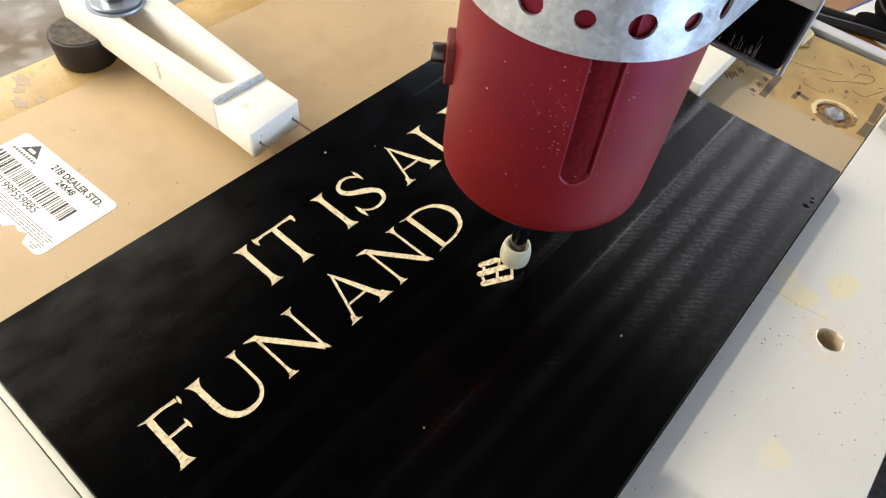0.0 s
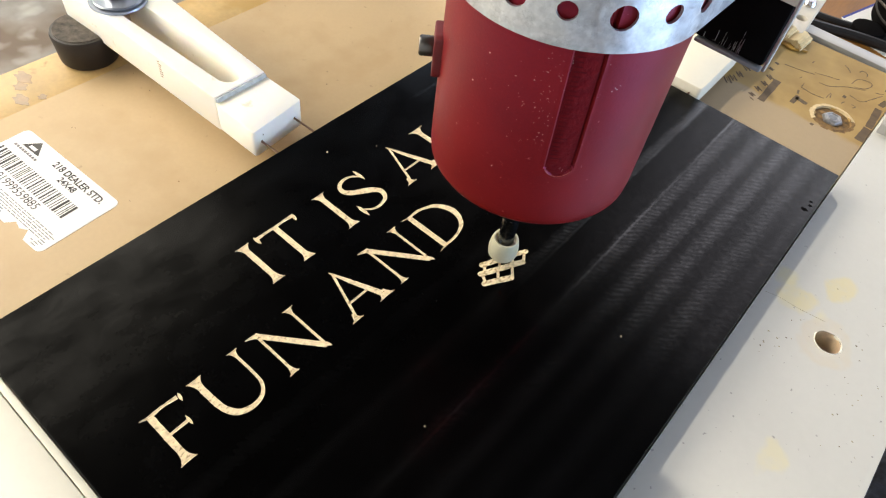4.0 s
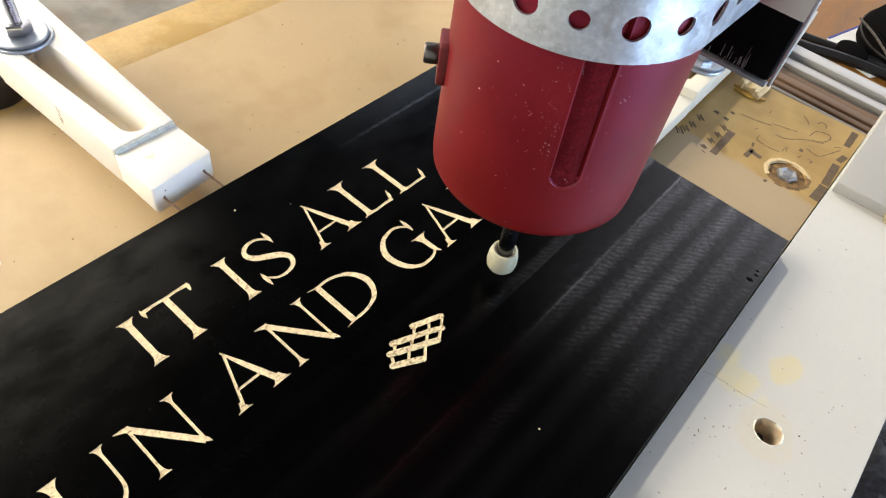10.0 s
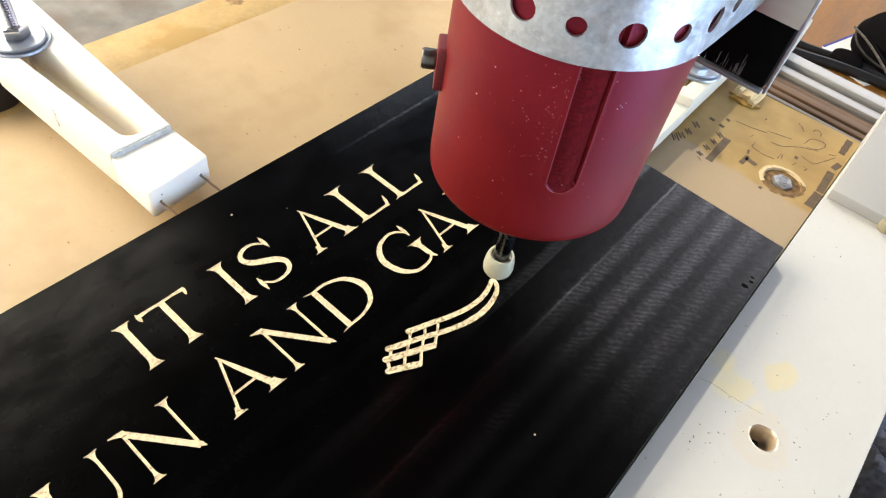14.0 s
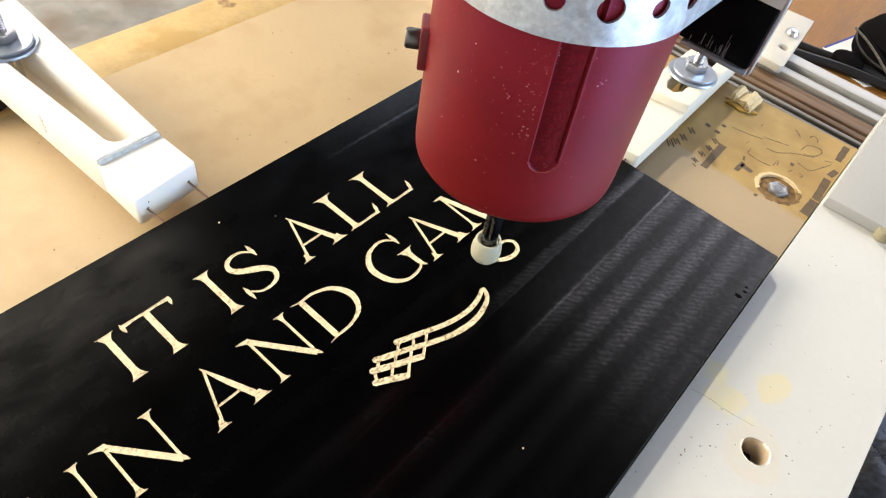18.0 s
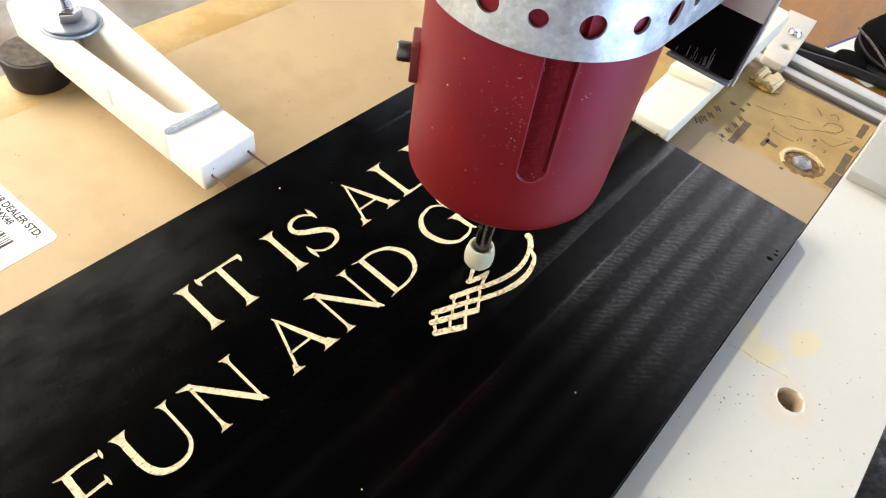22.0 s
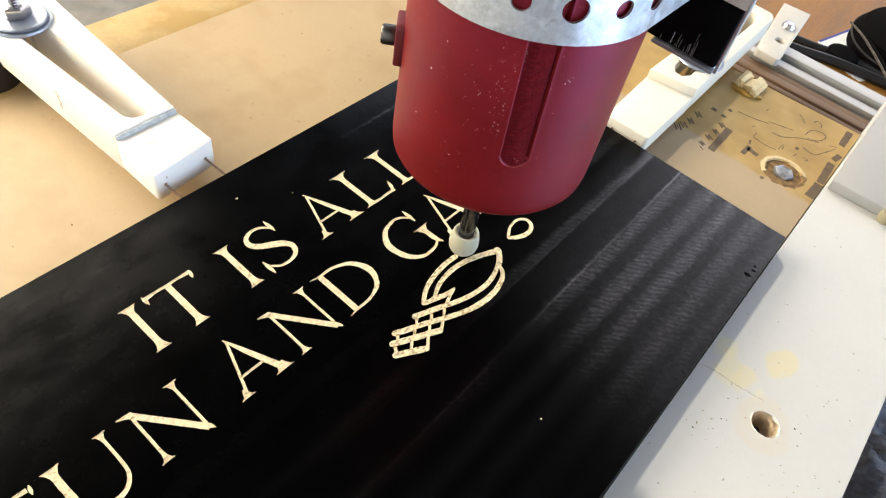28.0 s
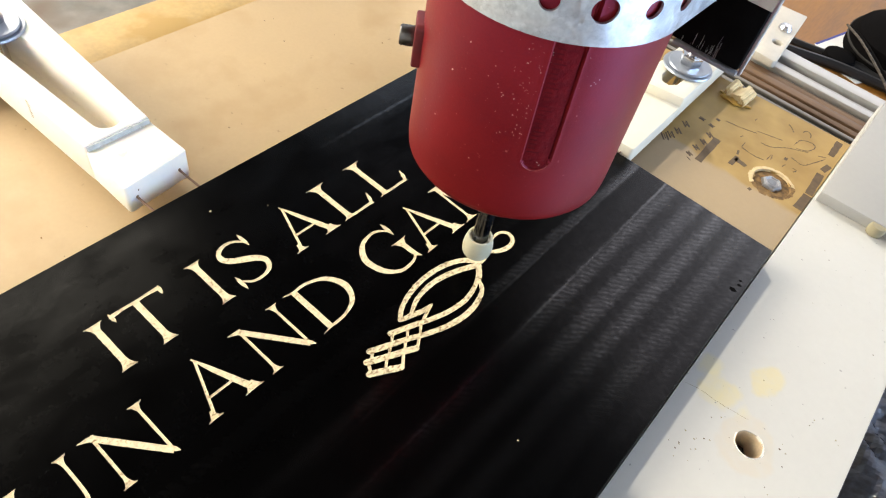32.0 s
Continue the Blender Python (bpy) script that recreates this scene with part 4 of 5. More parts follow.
carve([(-85.8, -161.2), (-82.8, -165.0)], [1.1, 1.1], -2, -2)
carve([(-83.4, -155.6), (-80.3, -159.6)], [1.1, 1.1], -2, -2)
carve([(-80.6, -160.2), (-78.2, -155.4)], [2.6, 2.5], 0.2, 0.4)
carve([(-86.2, -162.2), (-84.0, -157.0)], [2.2, 2.2], 1.2, 1.9)
carve([(-84.0, -157.0), (-80.6, -150.0)], [2.2, 2.2], 2.2, 2.9)
carve([(-81.0, -150.8), (-78.0, -155.2)], [1.2, 1.2], 2.4, 3.0)
carve([(-88.4, -157.3), (-85.7, -160.8)], [1.1, 1.1], 4.0, 4.3)
carve([(-89.0, -158.0), (-86.6, -151.6)], [2.4, 2.3], 4.3, 4.8)
carve([(-86.5, -151.2), (-83.2, -155.0)], [1.1, 1.1], 4.8, 5.5)
carve([(-86.6, -151.6), (-84.5, -146.2)], [2.2, 2.2], 7.0, 7.8)
carve([(-84.5, -146.0), (-81.0, -150.4)], [1.1, 1.1], 7.8, 8.4)
# lower pair of long curves
carve([(-82.2, -114.5), (-79.4, -115.9), (-77.2, -118.8), (-75.4, -124.8), (-75.1, -131.9), (-76.6, -139.9), (-79.4, -147.4), (-80.6, -150.0)], [1.6, 1.9, 2.2, 2.4, 2.4, 2.3, 2.2, 2.2], 10.4, 12.0)
carve([(-84.5, -146.2), (-82.5, -141.2), (-80.4, -133.9), (-79.6, -126.7), (-80.4, -120.6), (-82.2, -115.4)], [2.2, 2.1, 2.1, 2.1, 2.0, 1.8], 12.3, 13.6)
# small closed loop beyond
carve([(-88.7, -99.5), (-91.4, -95.2), (-92.3, -90.4), (-91.3, -87.1), (-88.7, -85.4), (-85.4, -87.2), (-84.4, -91.6), (-86.0, -96.5), (-88.5, -99.8)], [1.4, 1.2, 1.2, 1.3, 1.6, 2.0, 2.3, 2.1, 1.5], 15.7, 17.2)
# the tip
carve([(-87.8, -108.6), (-85.6, -110.0), (-83.4, -112.6), (-82.0, -115.4)], [3.4, 2.6, 2.5, 2.3], 19.1, 19.9)
carve([(-84.6, -144.9), (-86.1, -140.7), (-87.2, -136.9)], [1.2, 1.3, 0.9], 20.4, 21.0)
carve([(-89.5, -147.4), (-88.7, -145.4), (-87.4, -140.8), (-87.2, -136.7)], [2.2, 2.2, 2.0, 0.6], 21.0, 21.6)
# upper pair of curves
carve([(-89.6, -146.0), (-92.5, -139.9), (-93.7, -132.0), (-93.1, -124.6), (-90.8, -116.8), (-87.4, -109.1)], [1.6, 1.9, 2.2, 2.3, 2.4, 2.8], 21.6, 23.4)
carve([(-89.4, -147.6), (-90.4, -150.8)], [2.0, 1.8], 26.4, 26.8)
carve([(-90.6, -151.2), (-93.7, -146.9), (-95.9, -141.4), (-97.2, -134.7), (-97.5, -127.0), (-96.3, -119.2), (-93.4, -112.2), (-89.0, -107.4)], [1.8, 2.0, 2.1, 2.2, 2.3, 2.3, 2.4, 2.8], 26.8, 28.75)
carve([(-89.6, -107.2), (-92.3, -104.6), (-91.9, -102.2), (-89.8, -101.4), (-87.6, -103.2), (-87.4, -106.6)], [1.3, 1.6, 1.4, 1.4, 1.5, 2.0], 30.1, 31.4)


# ---- clamps ----
def nail(x, y, z, dx, dy, parent):
    m = Matrix.Translation((x, y, z)) @ Vector((dx, dy, 0)).to_track_quat("Z", "Y").to_matrix().to_4x4()
    d = math.hypot(dx, dy)
    bm = moved(turned(0, 0, [(0.0003, -0.003), (0.0005, 0.0), (0.0005, d * 0.9), (0.0, d)], 10), m)
    part("nail", bm, RUST, parent, "rusty brown nail")


def clamp_hardware(x, y, z, rod, parent):
    part("washer", turned(x, y, [(0.0034, z), (0.0138, z), (0.0142, z + 0.0006), (0.0138, z + 0.0014), (0.0034, z + 0.0014)], 40), GLASSY, parent, "wide steel washer")
    part("second_washer", turned(x + 0.0006, y, [(0.0034, z + 0.0016), (0.0118, z + 0.0016), (0.0122, z + 0.0023), (0.0116, z + 0.0030), (0.0034, z + 0.0030)], 40), GLASSY, parent, "wide steel washer")
    part("nut", turned(x, y, [(0.0060, z + 0.0032), (0.0064, z + 0.0038), (0.0064, z + 0.0080), (0.0056, z + 0.0088), (0.0, z + 0.0088)], 6), STEEL, parent, "hexagonal steel nut")
    prof = [(0.0031, z - 0.020)]
    zz = z + 0.0088
    while zz < z + rod:
        prof += [(0.0031, zz), (0.0026, zz + 0.0006)]
        zz += 0.0012
    part("threaded_rod", turned(x, y, prof + [(0.0, zz)], 16), STEEL, parent, "bright threaded rod")


clamp_a = thing("hold_down_clamp", (-0.27, -0.178, -0.005), "white slotted clamp bar with two nails gripping the board", "clamp", "clamps on the table")
slot = [(-0.2392 + 0.0060 * math.cos(radians(a)), -0.1738 + 0.0060 * math.sin(radians(a))) for a in range(-90, 91, 15)] + [(-0.325, -0.1748), (-0.330, -0.1805), (-0.325, -0.1866)]
bm = slab([(-0.2292, -0.1894), (-0.2297, -0.1602), (-0.345, -0.1590), (-0.348, -0.1615), (-0.348, -0.1935), (-0.345, -0.1955)], -0.0085, 0.0105, [slot], 0.0011, 2)
for v in bm.verts:
    v.co.z += max(0.0, -0.2295 - v.co.x) * 0.045
part("clamp_bar", bm, CLAMP_WHITE, clamp_a, "white bar with a long rounded slot")
bm = slab([(-0.2043, -0.1893), (-0.2035, -0.1880), (-0.2068, -0.1597), (-0.2080, -0.1585), (-0.2296, -0.1602), (-0.2291, -0.1893)], -0.0076, 0.0066, [], 0.0012, 2)
for v in bm.verts:
    if v.co.z > 0:
        v.co.z += min(1.0, max(0.0, (-0.2065 - v.co.x) / 0.023)) * 0.0016
part("clamp_nose", bm, CLAMP_WHITE, clamp_a, "lowered white nose that slopes down to the board")
# step face, its shade painted as grey
bm = bmesh.new()
rows = []
for k in range(25):
    y = -0.1886 + 0.0279 * k / 24
    x = -0.2290 - 0.0005 * k / 24 + 0.0004 * noise.noise((y * 420, 3, 1))
    rows.append([bm.verts.new(c) for c in ((x - 0.0014, y, 0.0070), (x + 0.0012, y, 0.0079), (x + 0.0005, y, 0.0099 + 0.0005 * noise.noise((y * 300, 7, 2))), (x - 0.0014, y, 0.0099))])
for a, b in zip(rows, rows[1:]):
    for i in range(4):
        bm.faces.new((a[i], a[(i + 1) % 4], b[(i + 1) % 4], b[i]))
bm.faces.new(rows[0])
bm.faces.new(rows[-1][::-1])
bmesh.ops.recalc_face_normals(bm, faces=bm.faces)
part("shaded_step", bm, STEP_SHADE, clamp_a, "rough step across the bar, its shade painted grey")
# strip added under the far wall to hide the floor through the slot
bm = slab([(-0.2410, -0.1680), (-0.3250, -0.1747), (-0.3250, -0.1727), (-0.2410, -0.1660)], -0.0150, -0.0070)
for v in bm.verts:
    v.co.z += max(0.0, -0.2295 - v.co.x) * 0.045
part("slot_skirt", bm, CLAMP_WHITE, clamp_a, "white strip added below the slot's far wall")
for ny, nz, nr in ((-0.1850, -0.0008, 0.0009), (-0.1640, -0.0008, 0.0009), (-0.1838, 0.0022, 0.0006)):
    nx = -0.2036 - (ny + 0.1880) * 0.1165
    part("nail_hole", moved(turned(0, 0, [(nr, 0), (nr * 0.8, 0.0001), (0.0, 0.0001)], 12), Matrix.Translation((nx, ny, nz)) @ Matrix.Rotation(radians(90), 4, "Y")), BURNT, clamp_a, "dark drilled hole")
nail(-0.2045, -0.1850, -0.0008, 0.0128, 0.0005, clamp_a)
nail(-0.2066, -0.1640, -0.0008, 0.0150, 0.0005, clamp_a)
for k in range(7):
    half = 0.0011 + 0.0004 * (k % 3)
    bm = slab([(-half, 0.0), (half, 0.00025), (half * 0.8, 0.00075), (-half * 0.9, 0.0006)], 0, 0.0003)
    part("thread_mark", moved(bm, Matrix(((1, 0, 0, -0.2682 + 0.0003 * (k % 2)), (0, 0, -1, -0.1912), (0, 1, 0, 0.0010 + 0.0014 * k), (0, 0, 0, 1)))), GOUGE, clamp_a, "pale brown print of a screw thread")
clamp_hardware(-0.3170, -0.1795, 0.0136, 0.034, clamp_a)
BED_THINGS.append(clamp_a)

clamp_b = thing("hold_down_clamp", (-0.09, 0.09, -0.005), "ivory slotted clamp bar pressing on the end of the board", "clamp", "clamps on the table")
slot = [(-0.0985, 0.0660), (-0.0955, 0.0605), (-0.0915, 0.0600), (-0.0885, 0.0640), (-0.0880, 0.1600), (-0.0905, 0.1640), (-0.0965, 0.1640), (-0.0990, 0.1600)]
part("clamp_bar", slab([(-0.1063, 0.0500), (-0.0793, 0.0552), (-0.0812, 0.1700), (-0.0838, 0.1748), (-0.1000, 0.1760), (-0.1045, 0.1720)], -0.0060, 0.0090, [slot], 0.0011, 2), IVORY_SHADED, clamp_b, "ivory bar with a long rounded slot")
part("clamp_nose", slab([(-0.1035, 0.0030), (-0.1020, 0.0018), (-0.0795, 0.0026), (-0.0785, 0.0040), (-0.0793, 0.0551), (-0.1063, 0.0499)], -0.0064, 0.0042, [], 0.0010, 2), IVORY_SHADED, clamp_b, "lowered ivory nose")
nail(-0.0975, 0.0045, -0.0010, 0.0, -0.0060, clamp_b)
nail(-0.0840, 0.0045, -0.0010, 0.0, -0.0060, clamp_b)
clamp_hardware(-0.0925, 0.0840, 0.0090, 0.030, clamp_b)
part("mount_post", turned(-0.0930, 0.140, [(0.008, FENCE_TOP - 0.006), (0.008, -0.0061), (0.0, -0.0061)], 24), RUBBER, clamp_b, "black rubber foot")
BED_THINGS.append(clamp_b)

PX, PY = -0.3308, -0.1962
puck = thing("rubber_puck", (PX, PY, BED_TOP), "round black rubber puck under the clamp bar", "spacer")
part("wall", turned(PX, PY, [(0.0140, BED_TOP), (0.0146, BED_TOP + 0.001), (0.0155, BED_TOP + 0.0150), (0.0150, BED_TOP + 0.0160), (0.0134, BED_TOP + 0.0163)], 48), PUCK, puck, "smooth dark brown rubber wall")
part("face", turned(PX, PY, [(0.0140, BED_TOP + 0.0161), (0.0136, BED_TOP + 0.0167), (0.0, BED_TOP + 0.0168)], 48), PUCK_TOP, puck, "rough grey cut face")
BED_THINGS.append(puck)

wedge = thing("wood_scrap", (-0.0650, 0.1170, FENCE_TOP), "frayed pale wood scrap held by amber glue on the stop", "wood scrap")
part("glue", slab(circle(-0.0655, 0.1110, 0.0088, 26, 0.16, 0.55), FENCE_TOP, FENCE_TOP + 0.0012, [], 0.0004), AMBER, wedge, "dried amber glue")
random.seed(17)
for k in range(14):
    x = -0.0728 + 0.00105 * k
    y0, y1 = 0.1112 + random.uniform(-0.0010, 0.0012) - 0.0002 * k, 0.1235 + random.uniform(-0.002, 0.002)
    top = FENCE_TOP + 0.0046 + 0.0012 * math.sin(k * 0.9) + random.uniform(-0.0006, 0.0006)
    part("splinter", slab([(x, y0), (x + 0.0012, y0 + random.uniform(-0.0004, 0.0004)), (x + 0.0020, y1), (x + 0.0003, y1)], FENCE_TOP + 0.0002, top, [], 0.0004, 2), PINE, wedge, "pale split fibre")
BED_THINGS.append(wedge)


# ---- the price sticker ----
def lettering(text, size, mat, m, parent, bold=0.026, name="printed_text"):
    cu = bpy.data.curves.new(name, "FONT")
    cu.body, cu.size, cu.offset = text, size, size * bold
    tmp = bpy.data.objects.new(name, cu)
    scene.collection.objects.link(tmp)
    me = bpy.data.meshes.new_from_object(tmp.evaluated_get(bpy.context.evaluated_depsgraph_get()))
    bpy.data.objects.remove(tmp)
    me.transform(m)
    me.materials.clear()
    me.materials.append(mat)
    ob = new(name, me)
    ob.parent = parent
    ob.matrix_parent_inverse = Matrix.Translation(parent.location).inverted()
    ob["label"] = "black printed writing"
    return ob


sticker = thing("price_sticker", (-0.262, -0.265, BED_TOP), "white printed sticker with a barcode on the hardboard", "sticker")
SZ = BED_TOP + 0.00015
tilt = Matrix.Translation((-0.2625, -0.2645, 0)) @ Matrix.Rotation(radians(3.0), 4, "Z")
notch = rounded(-0.0345, 0.0345, -0.0190, 0.0190, 0.003)
notch = notch[:18] + [(0.010, -0.0190), (0.013, -0.0155), (0.017, -0.0166), (0.0205, -0.0148), (0.0235, -0.0190)] + notch[18:]
part("sticker_sheet", moved(slab(notch, BED_TOP, SZ), tilt), PAPER, sticker)
random.seed(11)
x = -0.0325
while x < 0.0245:
    w = random.choice((0.0005, 0.0005, 0.0009, 0.0013))
    part("barcode_bar", moved(box(x, x + w, -0.0026, 0.0056, SZ, SZ + 0.00004), tilt), INK, sticker)
    x += w + random.choice((0.0006, 0.0009, 0.0013))
lettering("91999559885", 0.0055, INK, tilt @ Matrix.Translation((-0.0178, -0.0076, SZ + 0.00005)), sticker, 0.0)
lettering("218 DEALER STD.", 0.0046, INK, tilt @ Matrix.Translation((-0.0062, 0.0126, SZ + 0.00005)), sticker)
lettering("24X48", 0.0042, INK, tilt @ Matrix.Translation((0.0035, 0.0086, SZ + 0.00005)), sticker)
part("logo_triangle", moved(slab([(-0.0272, 0.0114), (-0.0150, 0.0116), (-0.0214, 0.0180)], SZ, SZ + 0.00004), tilt), INK, sticker, "black triangle mark")
part("logo_gap", moved(slab(rect(-0.0236, -0.0190, 0.0124, 0.0140), SZ + 0.00004, SZ + 0.00006), tilt), PAPER, sticker)
for k in range(9):
    x = -0.0300 + 0.0019 * k
    part("logo_line", moved(slab(rect(x, x + 0.0014, 0.0090, 0.0102), SZ, SZ + 0.00004), tilt), GREY_INK, sticker)
for k in range(8):
    x = -0.0300 + 0.003 * (k % 2)
    while x < 0.0300:
        w = random.uniform(0.0012, 0.0040)
        if not (0.0065 < x + w and x < 0.0245 and k > 4):
            part("fine_print", moved(box(x, x + w, -0.0100 - 0.00112 * k, -0.00965 - 0.00112 * k, SZ, SZ + 0.00004), tilt), GREY_INK, sticker)
        x += w + 0.0006
BED_THINGS.append(sticker)

# ---- the router ----
AX, AY = -0.0804, -0.1593
R = 0.0335
router = thing("router_motor", (AX, AY, 0.0), "dark red router motor strapped to the carriage and cutting the board", "router")


def slant(z):
    """How far the scale slot leans sideways at a height, in radians."""
    return -0.85 * max(0.0, z - 0.0842)


def router_body():
    """A drum with rounded foot and a sunken scale slot up its front."""
    bm = bmesh.new()
    zs = [0.0582, 0.0587, 0.0598, 0.0616] + [0.0640 + 0.0030 * k for k in range(5)] + [0.0790 + 0.0003 * k for k in range(20)] + [0.0860 + 0.0040 * k for k in range(60)]
    n = 420
    rings = []
    for z in zs:
        ring = []
        for k in range(n):
            a = 2 * math.pi * k / n + slant(z)
            r = R - (0.0022, 0.0010, 0.0003, 0.0001)[zs.index(z)] if zs.index(z) < 4 else R
            da = (math.degrees(a - slant(z)) + 48.6 + 180) % 360 - 180
            s = radians(da) * R
            inside = (abs(s) if z > 0.0842 else math.hypot(s, z - 0.0842)) - 0.0039
            if inside <= 0:
                r -= 0.0011 if s > 0.0033 and z > 0.0842 else 0.0005
            elif inside < 0.0008 and z > 0.07:
                r += 0.0001
            ring.append(bm.verts.new((AX + r * math.cos(a), AY + r * math.sin(a), z)))
        rings.append(ring)
    for a, b in zip(rings, rings[1:]):
        for k in range(n):
            bm.faces.new((a[k], a[(k + 1) % n], b[(k + 1) % n], b[k]))
    bm.faces.new(rings[-1])
    low = [bm.verts.new((AX + 0.0125 * math.cos(2 * math.pi * k / n), AY + 0.0125 * math.sin(2 * math.pi * k / n), 0.0586)) for k in range(n)]
    for k in range(n):
        bm.faces.new((rings[0][(k + 1) % n], rings[0][k], low[k], low[(k + 1) % n]))
    up = [bm.verts.new((AX + 0.0125 * math.cos(2 * math.pi * k / n), AY + 0.0125 * math.sin(2 * math.pi * k / n), 0.0800)) for k in range(n)]
    for k in range(n):
        bm.faces.new((low[(k + 1) % n], low[k], up[k], up[(k + 1) % n]))
    bm.faces.new(up[::-1])
    bmesh.ops.recalc_face_normals(bm, faces=bm.faces)
    return bm


part("motor_body", router_body(), RED, router, "dark red plastic drum with a scale slot")


def on_drum(a, z, r):
    return Vector((AX + r * math.cos(radians(a)), AY + r * math.sin(radians(a)), z))


random.seed(21)
for k in range(24):
    z = 0.0865 + 0.0014 * k
    w = 0.0020 if k % 5 else 0.0034
    a0 = -48.6 - 5.6 + math.degrees(slant(z)) + 12 * (z - 0.0842)
    bm = bmesh.new()
    p = [on_drum(a0 + math.degrees(t / R), z, R - 0.00002) for t in (0, w)]
    q = [on_drum(a0 + math.degrees(t / R), z + 0.0005, R - 0.00002) for t in (0, w)]
    bm.faces.new([bm.verts.new(v) for v in (p[0], p[1], q[1], q[0])])
    bmesh.ops.solidify(bm, geom=bm.faces[:], thickness=0.00045)
    part("scale_mark", bm, RED, router)
flecks = [(-98.9, 0.1014, 0.00026), (-105, 0.084, 0.0002), (-80, 0.078, 0.0002), (-92, 0.112, 0.0002), (-36, 0.1095, 0.0002), (-35, 0.1105, 0.00016), (-34, 0.1100, 0.00018), (-33, 0.1112, 0.00014)]
flecks += [(random.gauss(-62, 7), random.uniform(0.090, 0.120), random.uniform(0.00005, 0.00014)) for _ in range(90)]
flecks += [(random.gauss(-48, 4), random.uniform(0.082, 0.120), random.uniform(0.00005, 0.00014)) for _ in range(90)]
for a, z, r in flecks:
    deep = 0.0012 if abs(a + 48.6) < 7 and z > 0.0845 else 0.0
    part("dust_fleck", moved(turned(0, 0, [(r, 0), (r * 0.7, r * 0.6), (0, r * 0.7)], 6), Matrix.Translation(on_drum(a, z, R - deep)) @ Vector((math.cos(radians(a)), math.sin(radians(a)), 0)).to_track_quat("Z", "Y").to_matrix().to_4x4()), DUST, router)

# pale tube paints the highlight along the slot's lower rim
rim = [on_drum(-48.6 + math.degrees(0.0041 * math.cos(radians(a)) / R), 0.0842 + 0.0041 * math.sin(radians(a)), R + 0.00005) for a in range(205, 336, 10)]
part("slot_rim", tube(rim, 0.00010, 6), RED_PALE, router, "painted highlight on the scale slot's rim")
bm = bmesh.new()
rows = []
for z in [0.0842 - 0.0038 * math.cos(radians(a)) for a in range(10, 91, 16)] + [0.088 + 0.004 * k for k in range(9)]:
    w = math.sqrt(max(0.0, 0.0038 ** 2 - (0.0842 - z) ** 2)) if z < 0.0842 else 0.0038
    rows.append([bm.verts.new(on_drum(-48.6 + math.degrees(w * f / R + slant(z)), z, R - 0.00040)) for f in (-1, -0.6, -0.2, 0.2, 0.5, 0.86)])
for p, q in zip(rows, rows[1:]):
    for k in range(5):
        bm.faces.new((p[k], p[k + 1], q[k + 1], q[k]))
bmesh.ops.solidify(bm, geom=bm.faces[:], thickness=0.0001)
part("slot_floor", bm, RED_GRAIN, router, "rough maroon floor of the scale slot")
# spindle lock
lock_dir = Vector((math.cos(radians(-141)), math.sin(radians(-141)), 0))
turn = lock_dir.to_track_quat("Z", "Y").to_matrix().to_4x4()
part("lock_housing", moved(slab(rounded(-0.0070, 0.0070, -0.0050, 0.0050, 0.0016), 0.0, 0.0052, [], 0.0006), Matrix.Translation(on_drum(-141, 0.0942, R - 0.0030)) @ turn @ Matrix.Rotation(radians(90), 4, "Z")), RED_DARK, router, "raised red housing")
part("lock_button", moved(turned(0, 0, [(0.0028, 0), (0.0030, 0.0004), (0.0030, 0.0036), (0.0026, 0.0042), (0.0, 0.0042)], 24), Matrix.Translation(on_drum(-141, 0.0950, R + 0.0022)) @ turn), PIN_STEEL, router, "steel spindle lock pin")


